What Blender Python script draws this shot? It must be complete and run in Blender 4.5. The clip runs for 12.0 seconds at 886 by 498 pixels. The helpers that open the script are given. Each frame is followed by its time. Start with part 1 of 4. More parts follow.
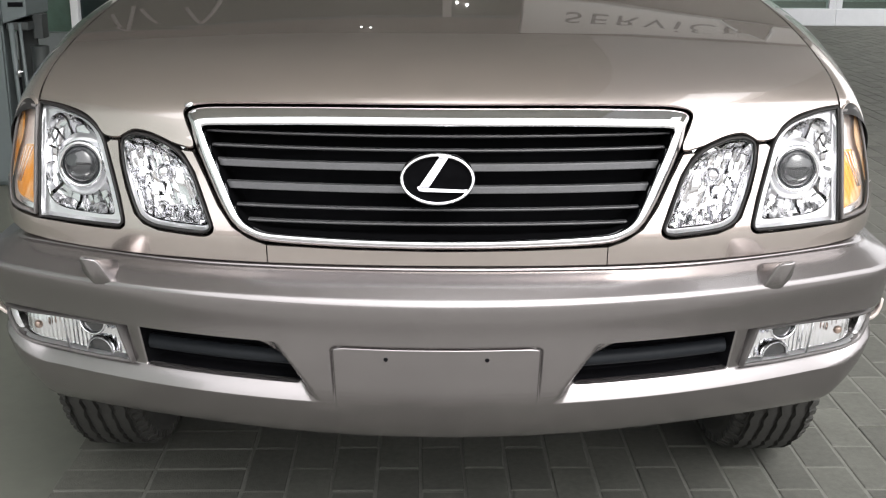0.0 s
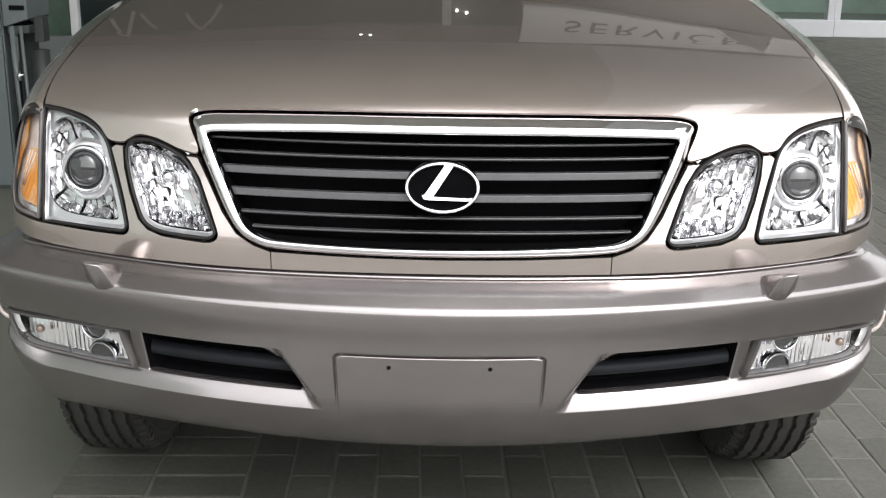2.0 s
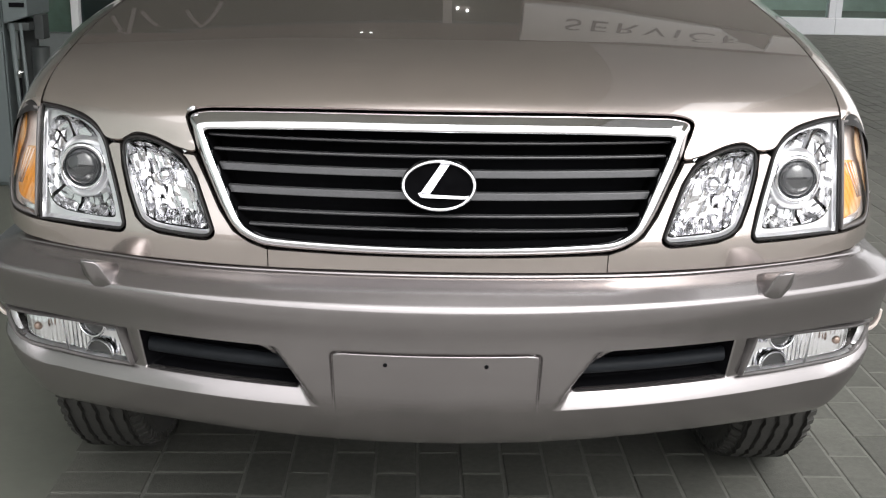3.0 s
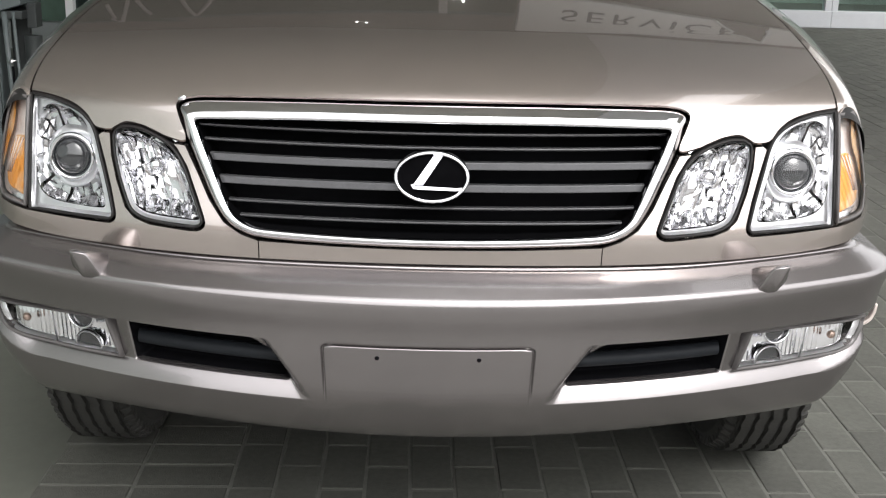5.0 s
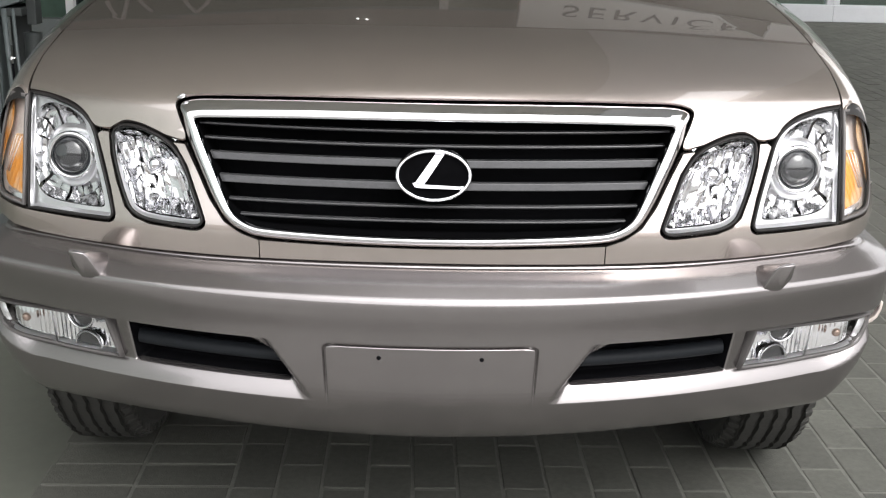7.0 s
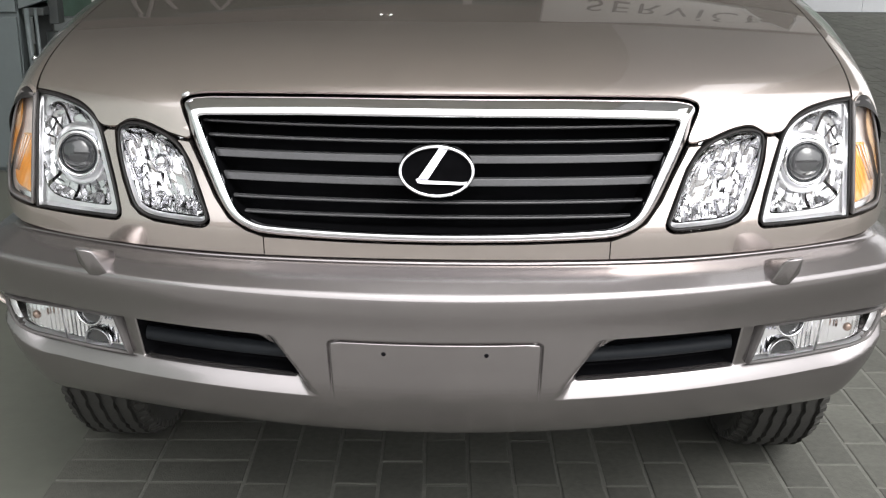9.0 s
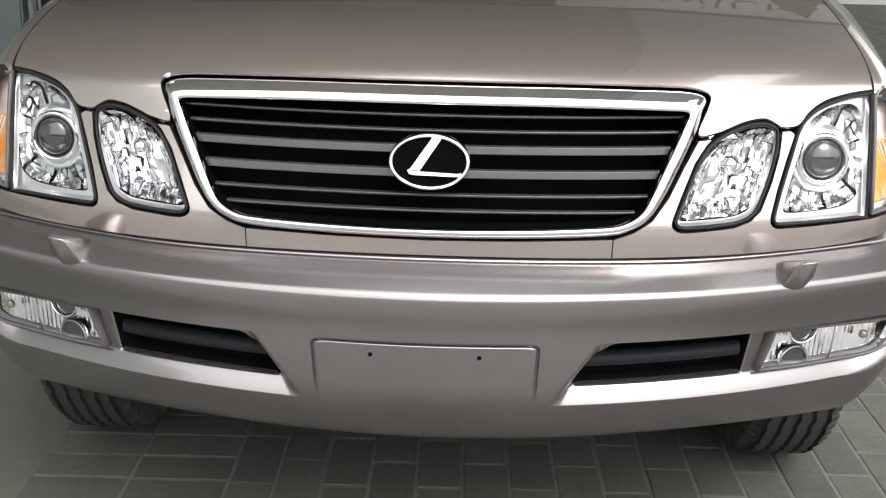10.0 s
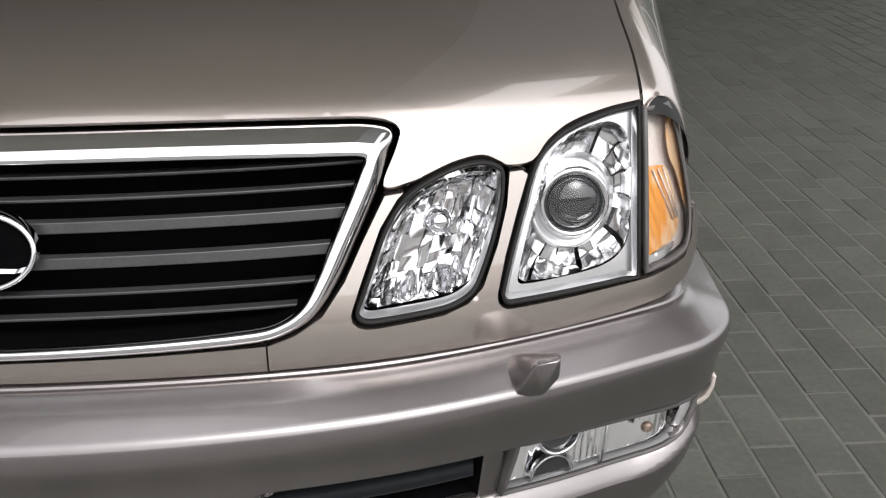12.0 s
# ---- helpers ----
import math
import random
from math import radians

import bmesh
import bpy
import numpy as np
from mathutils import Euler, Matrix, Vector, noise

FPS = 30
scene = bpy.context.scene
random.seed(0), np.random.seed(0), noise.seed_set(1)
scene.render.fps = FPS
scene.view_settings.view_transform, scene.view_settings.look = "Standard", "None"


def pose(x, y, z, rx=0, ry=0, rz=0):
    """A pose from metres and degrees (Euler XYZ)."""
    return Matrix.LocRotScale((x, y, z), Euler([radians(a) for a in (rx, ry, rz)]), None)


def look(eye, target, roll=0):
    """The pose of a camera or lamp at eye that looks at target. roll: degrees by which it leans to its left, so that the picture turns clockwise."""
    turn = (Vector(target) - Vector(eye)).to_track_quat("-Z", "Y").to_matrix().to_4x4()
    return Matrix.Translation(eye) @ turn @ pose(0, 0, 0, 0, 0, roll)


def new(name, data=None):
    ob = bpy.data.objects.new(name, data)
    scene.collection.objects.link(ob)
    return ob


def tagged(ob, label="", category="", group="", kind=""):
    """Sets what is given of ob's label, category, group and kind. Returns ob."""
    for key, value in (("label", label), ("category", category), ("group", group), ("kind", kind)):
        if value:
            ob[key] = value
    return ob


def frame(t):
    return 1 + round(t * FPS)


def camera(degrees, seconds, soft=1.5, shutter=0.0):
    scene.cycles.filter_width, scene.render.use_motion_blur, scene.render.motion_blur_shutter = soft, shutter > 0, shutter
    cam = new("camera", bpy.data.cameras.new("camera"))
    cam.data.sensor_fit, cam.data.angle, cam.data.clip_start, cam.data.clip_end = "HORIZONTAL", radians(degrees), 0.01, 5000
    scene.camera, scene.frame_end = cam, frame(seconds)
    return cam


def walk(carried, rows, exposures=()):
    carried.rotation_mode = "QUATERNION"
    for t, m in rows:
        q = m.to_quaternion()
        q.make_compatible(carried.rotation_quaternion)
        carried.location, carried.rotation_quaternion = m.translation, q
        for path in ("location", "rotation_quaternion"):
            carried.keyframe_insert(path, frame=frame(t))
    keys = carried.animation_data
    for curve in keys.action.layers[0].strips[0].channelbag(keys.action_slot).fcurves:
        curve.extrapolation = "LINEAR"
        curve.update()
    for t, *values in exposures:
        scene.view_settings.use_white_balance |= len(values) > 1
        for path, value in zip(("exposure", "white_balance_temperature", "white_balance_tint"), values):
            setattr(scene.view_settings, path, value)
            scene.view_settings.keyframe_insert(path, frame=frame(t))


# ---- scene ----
cam = camera(42.93, 12.0, soft=1.2)
ROWS = [
    (0.0, 0.0179, -1.8640, 1.2799, 73.422, -0.317, 0.321),
    (0.5, 0.0090, -1.8591, 1.2803, 73.464, -0.559, 0.328),
    (1.0, -0.0015, -1.8525, 1.2806, 73.252, -0.907, 0.343),
    (1.5, -0.0026, -1.8562, 1.2818, 73.422, -0.597, 0.085),
    (2.0, 0.0029, -1.8629, 1.2827, 73.764, -0.907, 0.266),
    (2.5, 0.0071, -1.8649, 1.2826, 73.592, -0.841, 0.355),
    (3.0, 0.0114, -1.8655, 1.2840, 73.638, -0.957, 0.349),
    (5.0, 0.0158, -1.8480, 1.2804, 73.205, -1.273, 0.191),
    (5.5, 0.0186, -1.8409, 1.2798, 73.216, -1.099, 0.300),
    (6.0, 0.0109, -1.8348, 1.2809, 73.101, -1.198, 0.044),
    (6.5, 0.0141, -1.8316, 1.2825, 73.073, -1.225, -0.052),
    (7.0, 0.0146, -1.8312, 1.2820, 72.958, -1.102, 0.216),
    (9.0, 0.0600, -1.8262, 1.2830, 72.680, -0.330, 1.580),
    (9.5, 0.0850, -1.8159, 1.2788, 72.770, -0.040, 3.200),
    (9.8, 0.0960, -1.7770, 1.2680, 72.500, -0.060, 3.200),
    (10.0, 0.0922, -1.7157, 1.2636, 72.010, -1.166, 2.568),
    (10.3, 0.0710, -1.6110, 1.2740, 71.150, -1.800, 1.500),
    (10.5, 0.0426, -1.5247, 1.2807, 70.356, -1.411, 0.599),
    (10.7, 0.0460, -1.4790, 1.2860, 69.550, -0.500, 0.150),
    (11.0, 0.0844, -1.4042, 1.2977, 68.796, 0.281, -2.372),
    (11.2, 0.1300, -1.3470, 1.2800, 68.560, 0.400, -3.600),
    (11.5, 0.2747, -1.2274, 1.2931, 68.557, 1.612, -3.654),
    (11.8, 0.3960, -1.1350, 1.2900, 68.450, 0.150, -2.800),
    (12.0, 0.4503, -1.0954, 1.2867, 68.205, 0.261, -2.641),
]
walk(cam, [(t, pose(x, y, z, rx, ry, rz)) for t, x, y, z, rx, ry, rz in ROWS],
     exposures=[(0, 1.68), (1.5, 1.62), (3, 1.48), (6, 1.46), (9, 1.55), (9.5, 1.54), (10.5, 1.50), (11.5, 1.26), (12, 0.91)])

# ---- light ----
world = bpy.data.worlds.new("overcast")
scene.world = world
world.use_nodes = True
wn = world.node_tree
sky = wn.nodes.new("ShaderNodeTexSky")
sky.sky_type, sky.sun_disc = "NISHITA", False
sky.sun_elevation, sky.sun_rotation = radians(50), radians(150)
sky.air_density, sky.dust_density = 2.0, 6.0
hue = wn.nodes.new("ShaderNodeHueSaturation")
hue.inputs["Saturation"].default_value = 0.08
wn.links.new(sky.outputs[0], hue.inputs["Color"])
cloud = wn.nodes.new("ShaderNodeMix")
cloud.data_type = "RGBA"
cloud.inputs["Factor"].default_value = 0.5
cloud.inputs["B"].default_value = (7.0, 7.0, 7.1, 1)
wn.links.new(hue.outputs[0], cloud.inputs["A"])
wn.links.new(cloud.outputs["Result"], wn.nodes["Background"].inputs[0])
wn.nodes["Background"].inputs[1].default_value = 0.13
sun_data = bpy.data.lights.new("sun", "SUN")
sun_data.energy, sun_data.angle, sun_data.color = 0.4, radians(40), (1.0, 0.98, 0.96)
sun = new("sun", sun_data)
sun.matrix_world = look((3, -6, 9), (0, 0, 0))


# ---- materials ----
def mat(name, color, rough=0.5, metal=0.0, vary=0.0, scale=8.0, bump=0.0, bscale=60.0, coat=0.0, stretch=(1, 1, 1), spec=0.5, island=0.0, obj=0.0, place=False):
    """A procedural surface: base colour with two scales of variation, roughness and fine relief."""
    m = bpy.data.materials.new(name)
    m.use_nodes = True
    nt = m.node_tree
    b = nt.nodes["Principled BSDF"]
    b.inputs["Base Color"].default_value = (*color, 1)
    b.inputs["Roughness"].default_value, b.inputs["Metallic"].default_value = rough, metal
    b.inputs["Coat Weight"].default_value, b.inputs["Coat Roughness"].default_value = coat, 0.02
    b.inputs["Specular IOR Level"].default_value = spec
    tc = nt.nodes.new("ShaderNodeTexCoord")
    mp = nt.nodes.new("ShaderNodeMapping")
    mp.inputs["Scale"].default_value = stretch
    nt.links.new(nt.nodes.new("ShaderNodeNewGeometry").outputs["Position"] if place else tc.outputs["Object"], mp.inputs[0])
    if vary or island or obj:
        n1, n2 = nt.nodes.new("ShaderNodeTexNoise"), nt.nodes.new("ShaderNodeTexNoise")
        n1.inputs["Scale"].default_value, n2.inputs["Scale"].default_value = scale, scale * 9
        n1.inputs["Detail"].default_value, n2.inputs["Detail"].default_value = 5, 4
        nt.links.new(mp.outputs[0], n1.inputs["Vector"]), nt.links.new(mp.outputs[0], n2.inputs["Vector"])
        add = nt.nodes.new("ShaderNodeMath")
        add.operation = "ADD"
        nt.links.new(n1.outputs[0], add.inputs[0]), nt.links.new(n2.outputs[0], add.inputs[1])
        rng = nt.nodes.new("ShaderNodeMapRange")
        rng.inputs["From Min"].default_value, rng.inputs["From Max"].default_value = 0.6, 1.4
        rng.inputs["To Min"].default_value, rng.inputs["To Max"].default_value = 1 - vary, 1 + vary
        nt.links.new(add.outputs[0], rng.inputs["Value"])
        value = rng.outputs[0]
        for amount, node, out in ((island, "ShaderNodeNewGeometry", "Random Per Island"), (obj, "ShaderNodeObjectInfo", "Random")):
            if amount:
                g = nt.nodes.new(node)
                r2 = nt.nodes.new("ShaderNodeMapRange")
                r2.inputs["To Min"].default_value, r2.inputs["To Max"].default_value = 1 - amount, 1 + amount
                nt.links.new(g.outputs[out], r2.inputs["Value"])
                mul = nt.nodes.new("ShaderNodeMath")
                mul.operation = "MULTIPLY"
                nt.links.new(value, mul.inputs[0]), nt.links.new(r2.outputs[0], mul.inputs[1])
                value = mul.outputs[0]
        hsv = nt.nodes.new("ShaderNodeHueSaturation")
        hsv.inputs["Color"].default_value = (*color, 1)
        nt.links.new(value, hsv.inputs["Value"])
        nt.links.new(hsv.outputs[0], b.inputs["Base Color"])
    if bump:
        n3 = nt.nodes.new("ShaderNodeTexNoise")
        n3.inputs["Scale"].default_value, n3.inputs["Detail"].default_value = bscale, 6
        nt.links.new(mp.outputs[0], n3.inputs["Vector"])
        bp = nt.nodes.new("ShaderNodeBump")
        bp.inputs["Strength"].default_value, bp.inputs["Distance"].default_value = bump, 0.002
        nt.links.new(n3.outputs[0], bp.inputs["Height"])
        nt.links.new(bp.outputs[0], b.inputs["Normal"])
    return m


def clear(name, tint=(1, 1, 1), ior=1.45):
    """A thin clear cover: see-through with a glossy face."""
    m = bpy.data.materials.new(name)
    m.use_nodes = True
    nt = m.node_tree
    nt.nodes.remove(nt.nodes["Principled BSDF"])
    tr, gl, mx, fr = (nt.nodes.new("ShaderNode" + k) for k in ("BsdfTransparent", "BsdfGlossy", "MixShader", "Fresnel"))
    tr.inputs[0].default_value = (*tint, 1)
    gl.inputs["Roughness"].default_value = 0.02
    fr.inputs[0].default_value = ior
    nt.links.new(fr.outputs[0], mx.inputs[0])
    nt.links.new(tr.outputs[0], mx.inputs[1]), nt.links.new(gl.outputs[0], mx.inputs[2])
    nt.links.new(mx.outputs[0], nt.nodes["Material Output"].inputs[0])
    return m


def paint(name, color, rough, coat):
    """Metallic car paint: fine flakes under a clear coat, with a little road film."""
    m = mat(name, color, rough, 0.92, vary=0.05, scale=3, coat=coat)
    nt = m.node_tree
    b = nt.nodes["Principled BSDF"]
    tc = nt.nodes.new("ShaderNodeTexCoord")
    fl = nt.nodes.new("ShaderNodeTexVoronoi")
    fl.inputs["Scale"].default_value = 1500
    nt.links.new(tc.outputs["Object"], fl.inputs["Vector"])
    bp = nt.nodes.new("ShaderNodeBump")
    bp.inputs["Strength"].default_value, bp.inputs["Distance"].default_value = 0.06, 0.0005
    nt.links.new(fl.outputs["Color"], bp.inputs["Height"])
    nt.links.new(bp.outputs[0], b.inputs["Normal"])
    b.inputs["Coat IOR"].default_value = 2.0
    return m


def streak(m, color, scale, stretch, start, end):
    """Lays soft-edged marks of a second colour over a surface."""
    nt = m.node_tree
    b = nt.nodes["Principled BSDF"]
    tc, mp, no, rg, mx = (nt.nodes.new("ShaderNode" + k) for k in ("TexCoord", "Mapping", "TexNoise", "MapRange", "Mix"))
    mp.inputs["Scale"].default_value = stretch
    no.inputs["Scale"].default_value, no.inputs["Detail"].default_value = scale, 3
    rg.inputs["From Min"].default_value, rg.inputs["From Max"].default_value = start, end
    mx.data_type = "RGBA"
    nt.links.new(tc.outputs["Object"], mp.inputs[0]), nt.links.new(mp.outputs[0], no.inputs["Vector"])
    nt.links.new(no.outputs[0], rg.inputs["Value"]), nt.links.new(rg.outputs[0], mx.inputs["Factor"])
    old = b.inputs["Base Color"].links[0].from_socket
    nt.links.new(old, mx.inputs["A"])
    mx.inputs["B"].default_value = (*color, 1)
    nt.links.new(mx.outputs["Result"], b.inputs["Base Color"])


M_UPPER = paint("champagne_paint", (0.520, 0.456, 0.424), 0.27, 1.0)
M_LOWER = paint("warm_grey_paint", (0.305, 0.285, 0.287), 0.27, 0.22)
M_CHROME = mat("chrome", (0.86, 0.86, 0.89), 0.04, 1.0)
M_REFLECT = mat("lamp_reflector", (0.9, 0.9, 0.92), 0.05, 1.0)
M_BLACK = mat("black_plastic", (0.005, 0.005, 0.006), 0.7, vary=0.2, bump=0.1, bscale=300, spec=0.03)
M_GASKET = mat("rubber_gasket", (0.014, 0.013, 0.013), 0.55, vary=0.2, spec=0.25)
M_GREY = mat("dark_grey_plastic", (0.016, 0.018, 0.021), 0.5, spec=0.12, vary=0.15, bump=0.1, bscale=300)
M_SLAT = mat("grille_bar_metal", (0.088, 0.088, 0.092), 0.33, 0.55, vary=0.15, scale=25)
# near-black for the shaded depth of the grille, and for the emblem's own plate
M_VOID = mat("depth_and_plate_black", (0.003, 0.003, 0.0034), 0.9, vary=0.3, spec=0.0)
M_CLEAR = clear("lamp_cover", ior=1.3)
M_FACET = mat("lamp_facets", (0.84, 0.84, 0.86), 0.13, 1.0)
M_FLUTE = mat("lamp_flutes", (0.92, 0.92, 0.94), 0.14, 1.0)
M_RIM = mat("satin_lamp_trim", (0.80, 0.80, 0.82), 0.28, 0.9)
M_BEZEL = mat("warm_grey_bezel", (0.10, 0.093, 0.092), 0.5, vary=0.1)
M_AMBER_BACK = mat("amber_reflector", (0.80, 0.33, 0.06), 0.20, 0.45, vary=0.12, scale=18)
# pale streaks put the white reflections on the lens into the amber colour
streak(M_AMBER_BACK, (0.84, 0.58, 0.36), 22, (1.6, 1.6, 0.5), 0.42, 0.58)
M_PALE = mat("pale_lamp_plastic", (0.70, 0.62, 0.58), 0.3, 0.4, vary=0.2, scale=40, stretch=(3, 3, 0.5))
M_BULB = mat("bulb_glass", (0.50, 0.38, 0.32), 0.2, 0.6)
M_LENS = mat("projector_glass", (0.030, 0.031, 0.034), 0.05, 0.0, spec=0.9, coat=0.6)
M_RUBBER = mat("tyre_rubber", (0.036, 0.035, 0.032), 0.85, vary=0.25, scale=20, bump=0.3, bscale=200)
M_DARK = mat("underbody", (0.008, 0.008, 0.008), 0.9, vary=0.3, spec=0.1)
M_PAVER = mat("concrete_paver", (0.074, 0.074, 0.064), 0.85, vary=0.24, scale=7, bump=0.6, bscale=220, obj=0.16, place=True)
M_PAVER_FAR = mat("concrete_paver_far", (0.074, 0.074, 0.064), 0.85, vary=0.24, scale=7, bump=0.6, bscale=220, island=0.14, place=True)
M_SAND = mat("joint_sand", (0.122, 0.121, 0.108), 0.95, vary=0.2, scale=30, bump=0.6, bscale=400)
M_CONC = mat("smooth_concrete", (0.090, 0.094, 0.079), 0.6, vary=0.1, scale=2.5, bump=0.15, bscale=80)
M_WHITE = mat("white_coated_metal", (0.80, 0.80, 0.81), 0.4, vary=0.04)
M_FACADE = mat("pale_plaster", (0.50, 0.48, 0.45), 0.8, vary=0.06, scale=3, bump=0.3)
M_BROWN = mat("brown_grey_cladding", (0.24, 0.215, 0.195), 0.7, vary=0.08, scale=1.5)
M_SOFFIT = mat("soffit_panel", (0.62, 0.60, 0.555), 0.7, vary=0.08, scale=1.5)
M_CABINET = mat("grey_painted_steel", (0.088, 0.104, 0.106), 0.5, vary=0.06, scale=4)
M_GLASS = clear("window_glass", (0.74, 0.82, 0.79), 1.5)
M_DARKSTEEL = mat("dark_painted_steel", (0.028, 0.032, 0.032), 0.45, vary=0.15, scale=5)
M_GREENGLASS = mat("green_tinted_glass", (0.075, 0.12, 0.095), 0.08, 0.0, vary=0.3, scale=1.0, spec=0.6)
M_DARKGLASS = mat("dark_tinted_glass", (0.008, 0.016, 0.016), 0.06, 0.0, spec=0.5)
M_BAND = mat("dark_green_band", (0.115, 0.125, 0.10), 0.6, vary=0.15, scale=1.2)
M_LAMP = mat("lit_lamp", (0.9, 0.9, 0.88), 0.3)
M_LAMP.node_tree.nodes["Principled BSDF"].inputs["Emission Color"].default_value = (1, 1, 0.97, 1)
M_LAMP.node_tree.nodes["Principled BSDF"].inputs["Emission Strength"].default_value = 6
M_FRAME = mat("pale_grey_window_frame", (0.46, 0.47, 0.49), 0.45, vary=0.06)
M_SILL = mat("grey_panel", (0.17, 0.185, 0.185), 0.6, vary=0.08, scale=3)
M_LETTER = mat("dark_letter_metal", (0.20, 0.18, 0.17), 0.5)
M_BOARD = mat("pale_fascia_board", (0.80, 0.78, 0.76), 0.6, vary=0.05)
M_BOUNCE = mat("bounce_ground", (0.23, 0.226, 0.215), 0.9, vary=0.2, scale=6, bump=0.6, bscale=300)
M_ROOM = mat("room_wall", (0.42, 0.46, 0.44), 0.8, vary=0.2, scale=1.2)


# ---- building helpers ----
def part(name, bm, material, parent=None, label="", smooth=False, sharp=None):
    me = bpy.data.meshes.new(name)
    if smooth:
        for f in bm.faces:
            f.smooth = True
        if sharp:
            for e in bm.edges:
                if len(e.link_faces) == 2 and e.calc_face_angle(0) > radians(sharp):
                    e.smooth = False
    bm.to_mesh(me)
    bm.free()
    me.materials.append(material)
    ob = new(name, me)
    if parent:
        ob.parent = parent
    if label:
        ob["label"] = label
    return ob


def thing(name, label, category, at=(0, 0, 0), group="", kind=""):
    ob = new(name)
    ob.location = at
    return tagged(ob, label, category, group, kind)


def box(bm, x0, x1, y0, y1, z0, z1, bevel=0.0):
    r = bmesh.ops.create_cube(bm, size=1)
    vs = r["verts"]
    for v in vs:
        v.co = Vector(((x0 + x1) / 2 + v.co.x * (x1 - x0), (y0 + y1) / 2 + v.co.y * (y1 - y0), (z0 + z1) / 2 + v.co.z * (z1 - z0)))
    if bevel:
        es = list({e for v in vs for e in v.link_edges})
        bmesh.ops.bevel(bm, geom=es, offset=bevel, segments=2, affect="EDGES", profile=0.5)
    return bm


def tube(bm, p, q, r0, r1=None, seg=20):
    p, q = Vector(p), Vector(q)
    m = Matrix.Translation((p + q) / 2) @ (q - p).to_track_quat("Z", "Y").to_matrix().to_4x4()
    bmesh.ops.create_cone(bm, cap_ends=True, segments=seg, radius1=r0, radius2=r0 if r1 is None else r1, depth=(q - p).length, matrix=m)
    return bm


def slab(outline, z0, z1):
    """A level plate with any outline."""
    bm = bmesh.new()
    lo, hi = ([bm.verts.new((x, y, z)) for x, y in outline] for z in (z0, z1))
    bm.faces.new(lo[::-1]), bm.faces.new(hi)
    for i in range(len(lo)):
        j = (i + 1) % len(lo)
        bm.faces.new((lo[i], lo[j], hi[j], hi[i]))
    bmesh.ops.recalc_face_normals(bm, faces=bm.faces)
    return bm


def smooth_loop(pts, steps=6, corners=()):
    """A closed Catmull-Rom curve through the points; the numbered ones stay sharp corners."""
    n, out = len(pts), []
    P = [np.array(p, float) for p in pts]
    for i in range(n):
        a, b = P[i], P[(i + 1) % n]
        ta = (b - P[i - 1]) / 2 if i not in corners else (b - a)
        tb = (P[(i + 2) % n] - a) / 2 if (i + 1) % n not in corners else (b - a)
        lim = np.linalg.norm(b - a)
        for t_, nm in ((ta, 0), (tb, 1)):
            k = np.linalg.norm(t_)
            if k > 1.3 * lim:
                t_ *= 1.3 * lim / k
        for k in range(steps):
            s = k / steps
            out.append((2 * s**3 - 3 * s**2 + 1) * a + (s**3 - 2 * s**2 + s) * ta + (-2 * s**3 + 3 * s**2) * b + (s**3 - s**2) * tb)
    return np.array(out)


def inset(loop, d):
    """The closed outline moved inwards by d."""
    loop = np.asarray(loop)
    nxt, prv = np.roll(loop, -1, 0), np.roll(loop, 1, 0)
    tan = nxt - prv
    tan /= np.linalg.norm(tan, axis=1)[:, None] + 1e-12
    area = np.sum(loop[:, 0] * nxt[:, 1] - nxt[:, 0] * loop[:, 1])
    nor = np.stack([-tan[:, 1], tan[:, 0]], 1) * (1 if area > 0 else -1)
    return loop + nor * d


def mirror(loop):
    loop = np.array(loop)[::-1].copy()
    loop[:, 0] *= -1
    return loop


# ---- shape of the car's front ----
def plan(x):
    return 0.34 * np.asarray(x) ** 2


def hood_z(x, y):
    x = np.asarray(x)
    v = y - 0.30 * x**2 - 0.6 * flat(x)
    return 1.022 + 0.085 * v - 0.067 * np.exp(-np.clip(v - 0.08, -0.15, 9) / 0.12) - 0.035 * x**2


def flat(x):
    """How far the grille's middle lies behind the plan curve."""
    near, curve = 0.030 + 0.173 * np.asarray(x) ** 2, plan(x)
    return 0.5 * (near - curve + np.sqrt((near - curve) ** 2 + 0.010**2)) - 0.0008


def front_y(x, z):
    ax = np.abs(x)
    d = 0.726 - np.asarray(z)
    lip = 0.5 * (d + np.sqrt(d * d + 0.016**2))
    return plan(x) + flat(x) + 0.30 * (z - 0.74) + 0.45 * lip + 6 * np.clip(ax - 0.775, 0, 1) ** 2 + 90 * np.clip(ax - 0.80, 0, 1) ** 3


def smin(f1, f2, k=0.022):
    return 0.5 * (f1 + f2 - np.sqrt((f1 - f2) ** 2 + k**2))


def skin(x, z):
    """y of the upper front skin at (x, z), rounded into the hood."""
    x, z = np.asarray(x, float), np.asarray(z, float)
    lo = front_y(x, z) - 0.01
    hi = lo + 0.5
    for _ in range(30):
        y = (lo + hi) / 2
        f = smin(y - front_y(x, z), hood_z(x, y) - z)
        lo, hi = np.where(f < 0, y, lo), np.where(f < 0, hi, y)
    return (lo + hi) / 2


PIVOT_Z = 0.70


def pivot_y(x):
    return plan(x) + 0.42


def wrap_of(x, z):
    """The hood's own coordinate of a point of the front skin."""
    return np.arctan2(z - PIVOT_Z, pivot_y(x) - skin(x, z)) / (np.pi / 2)


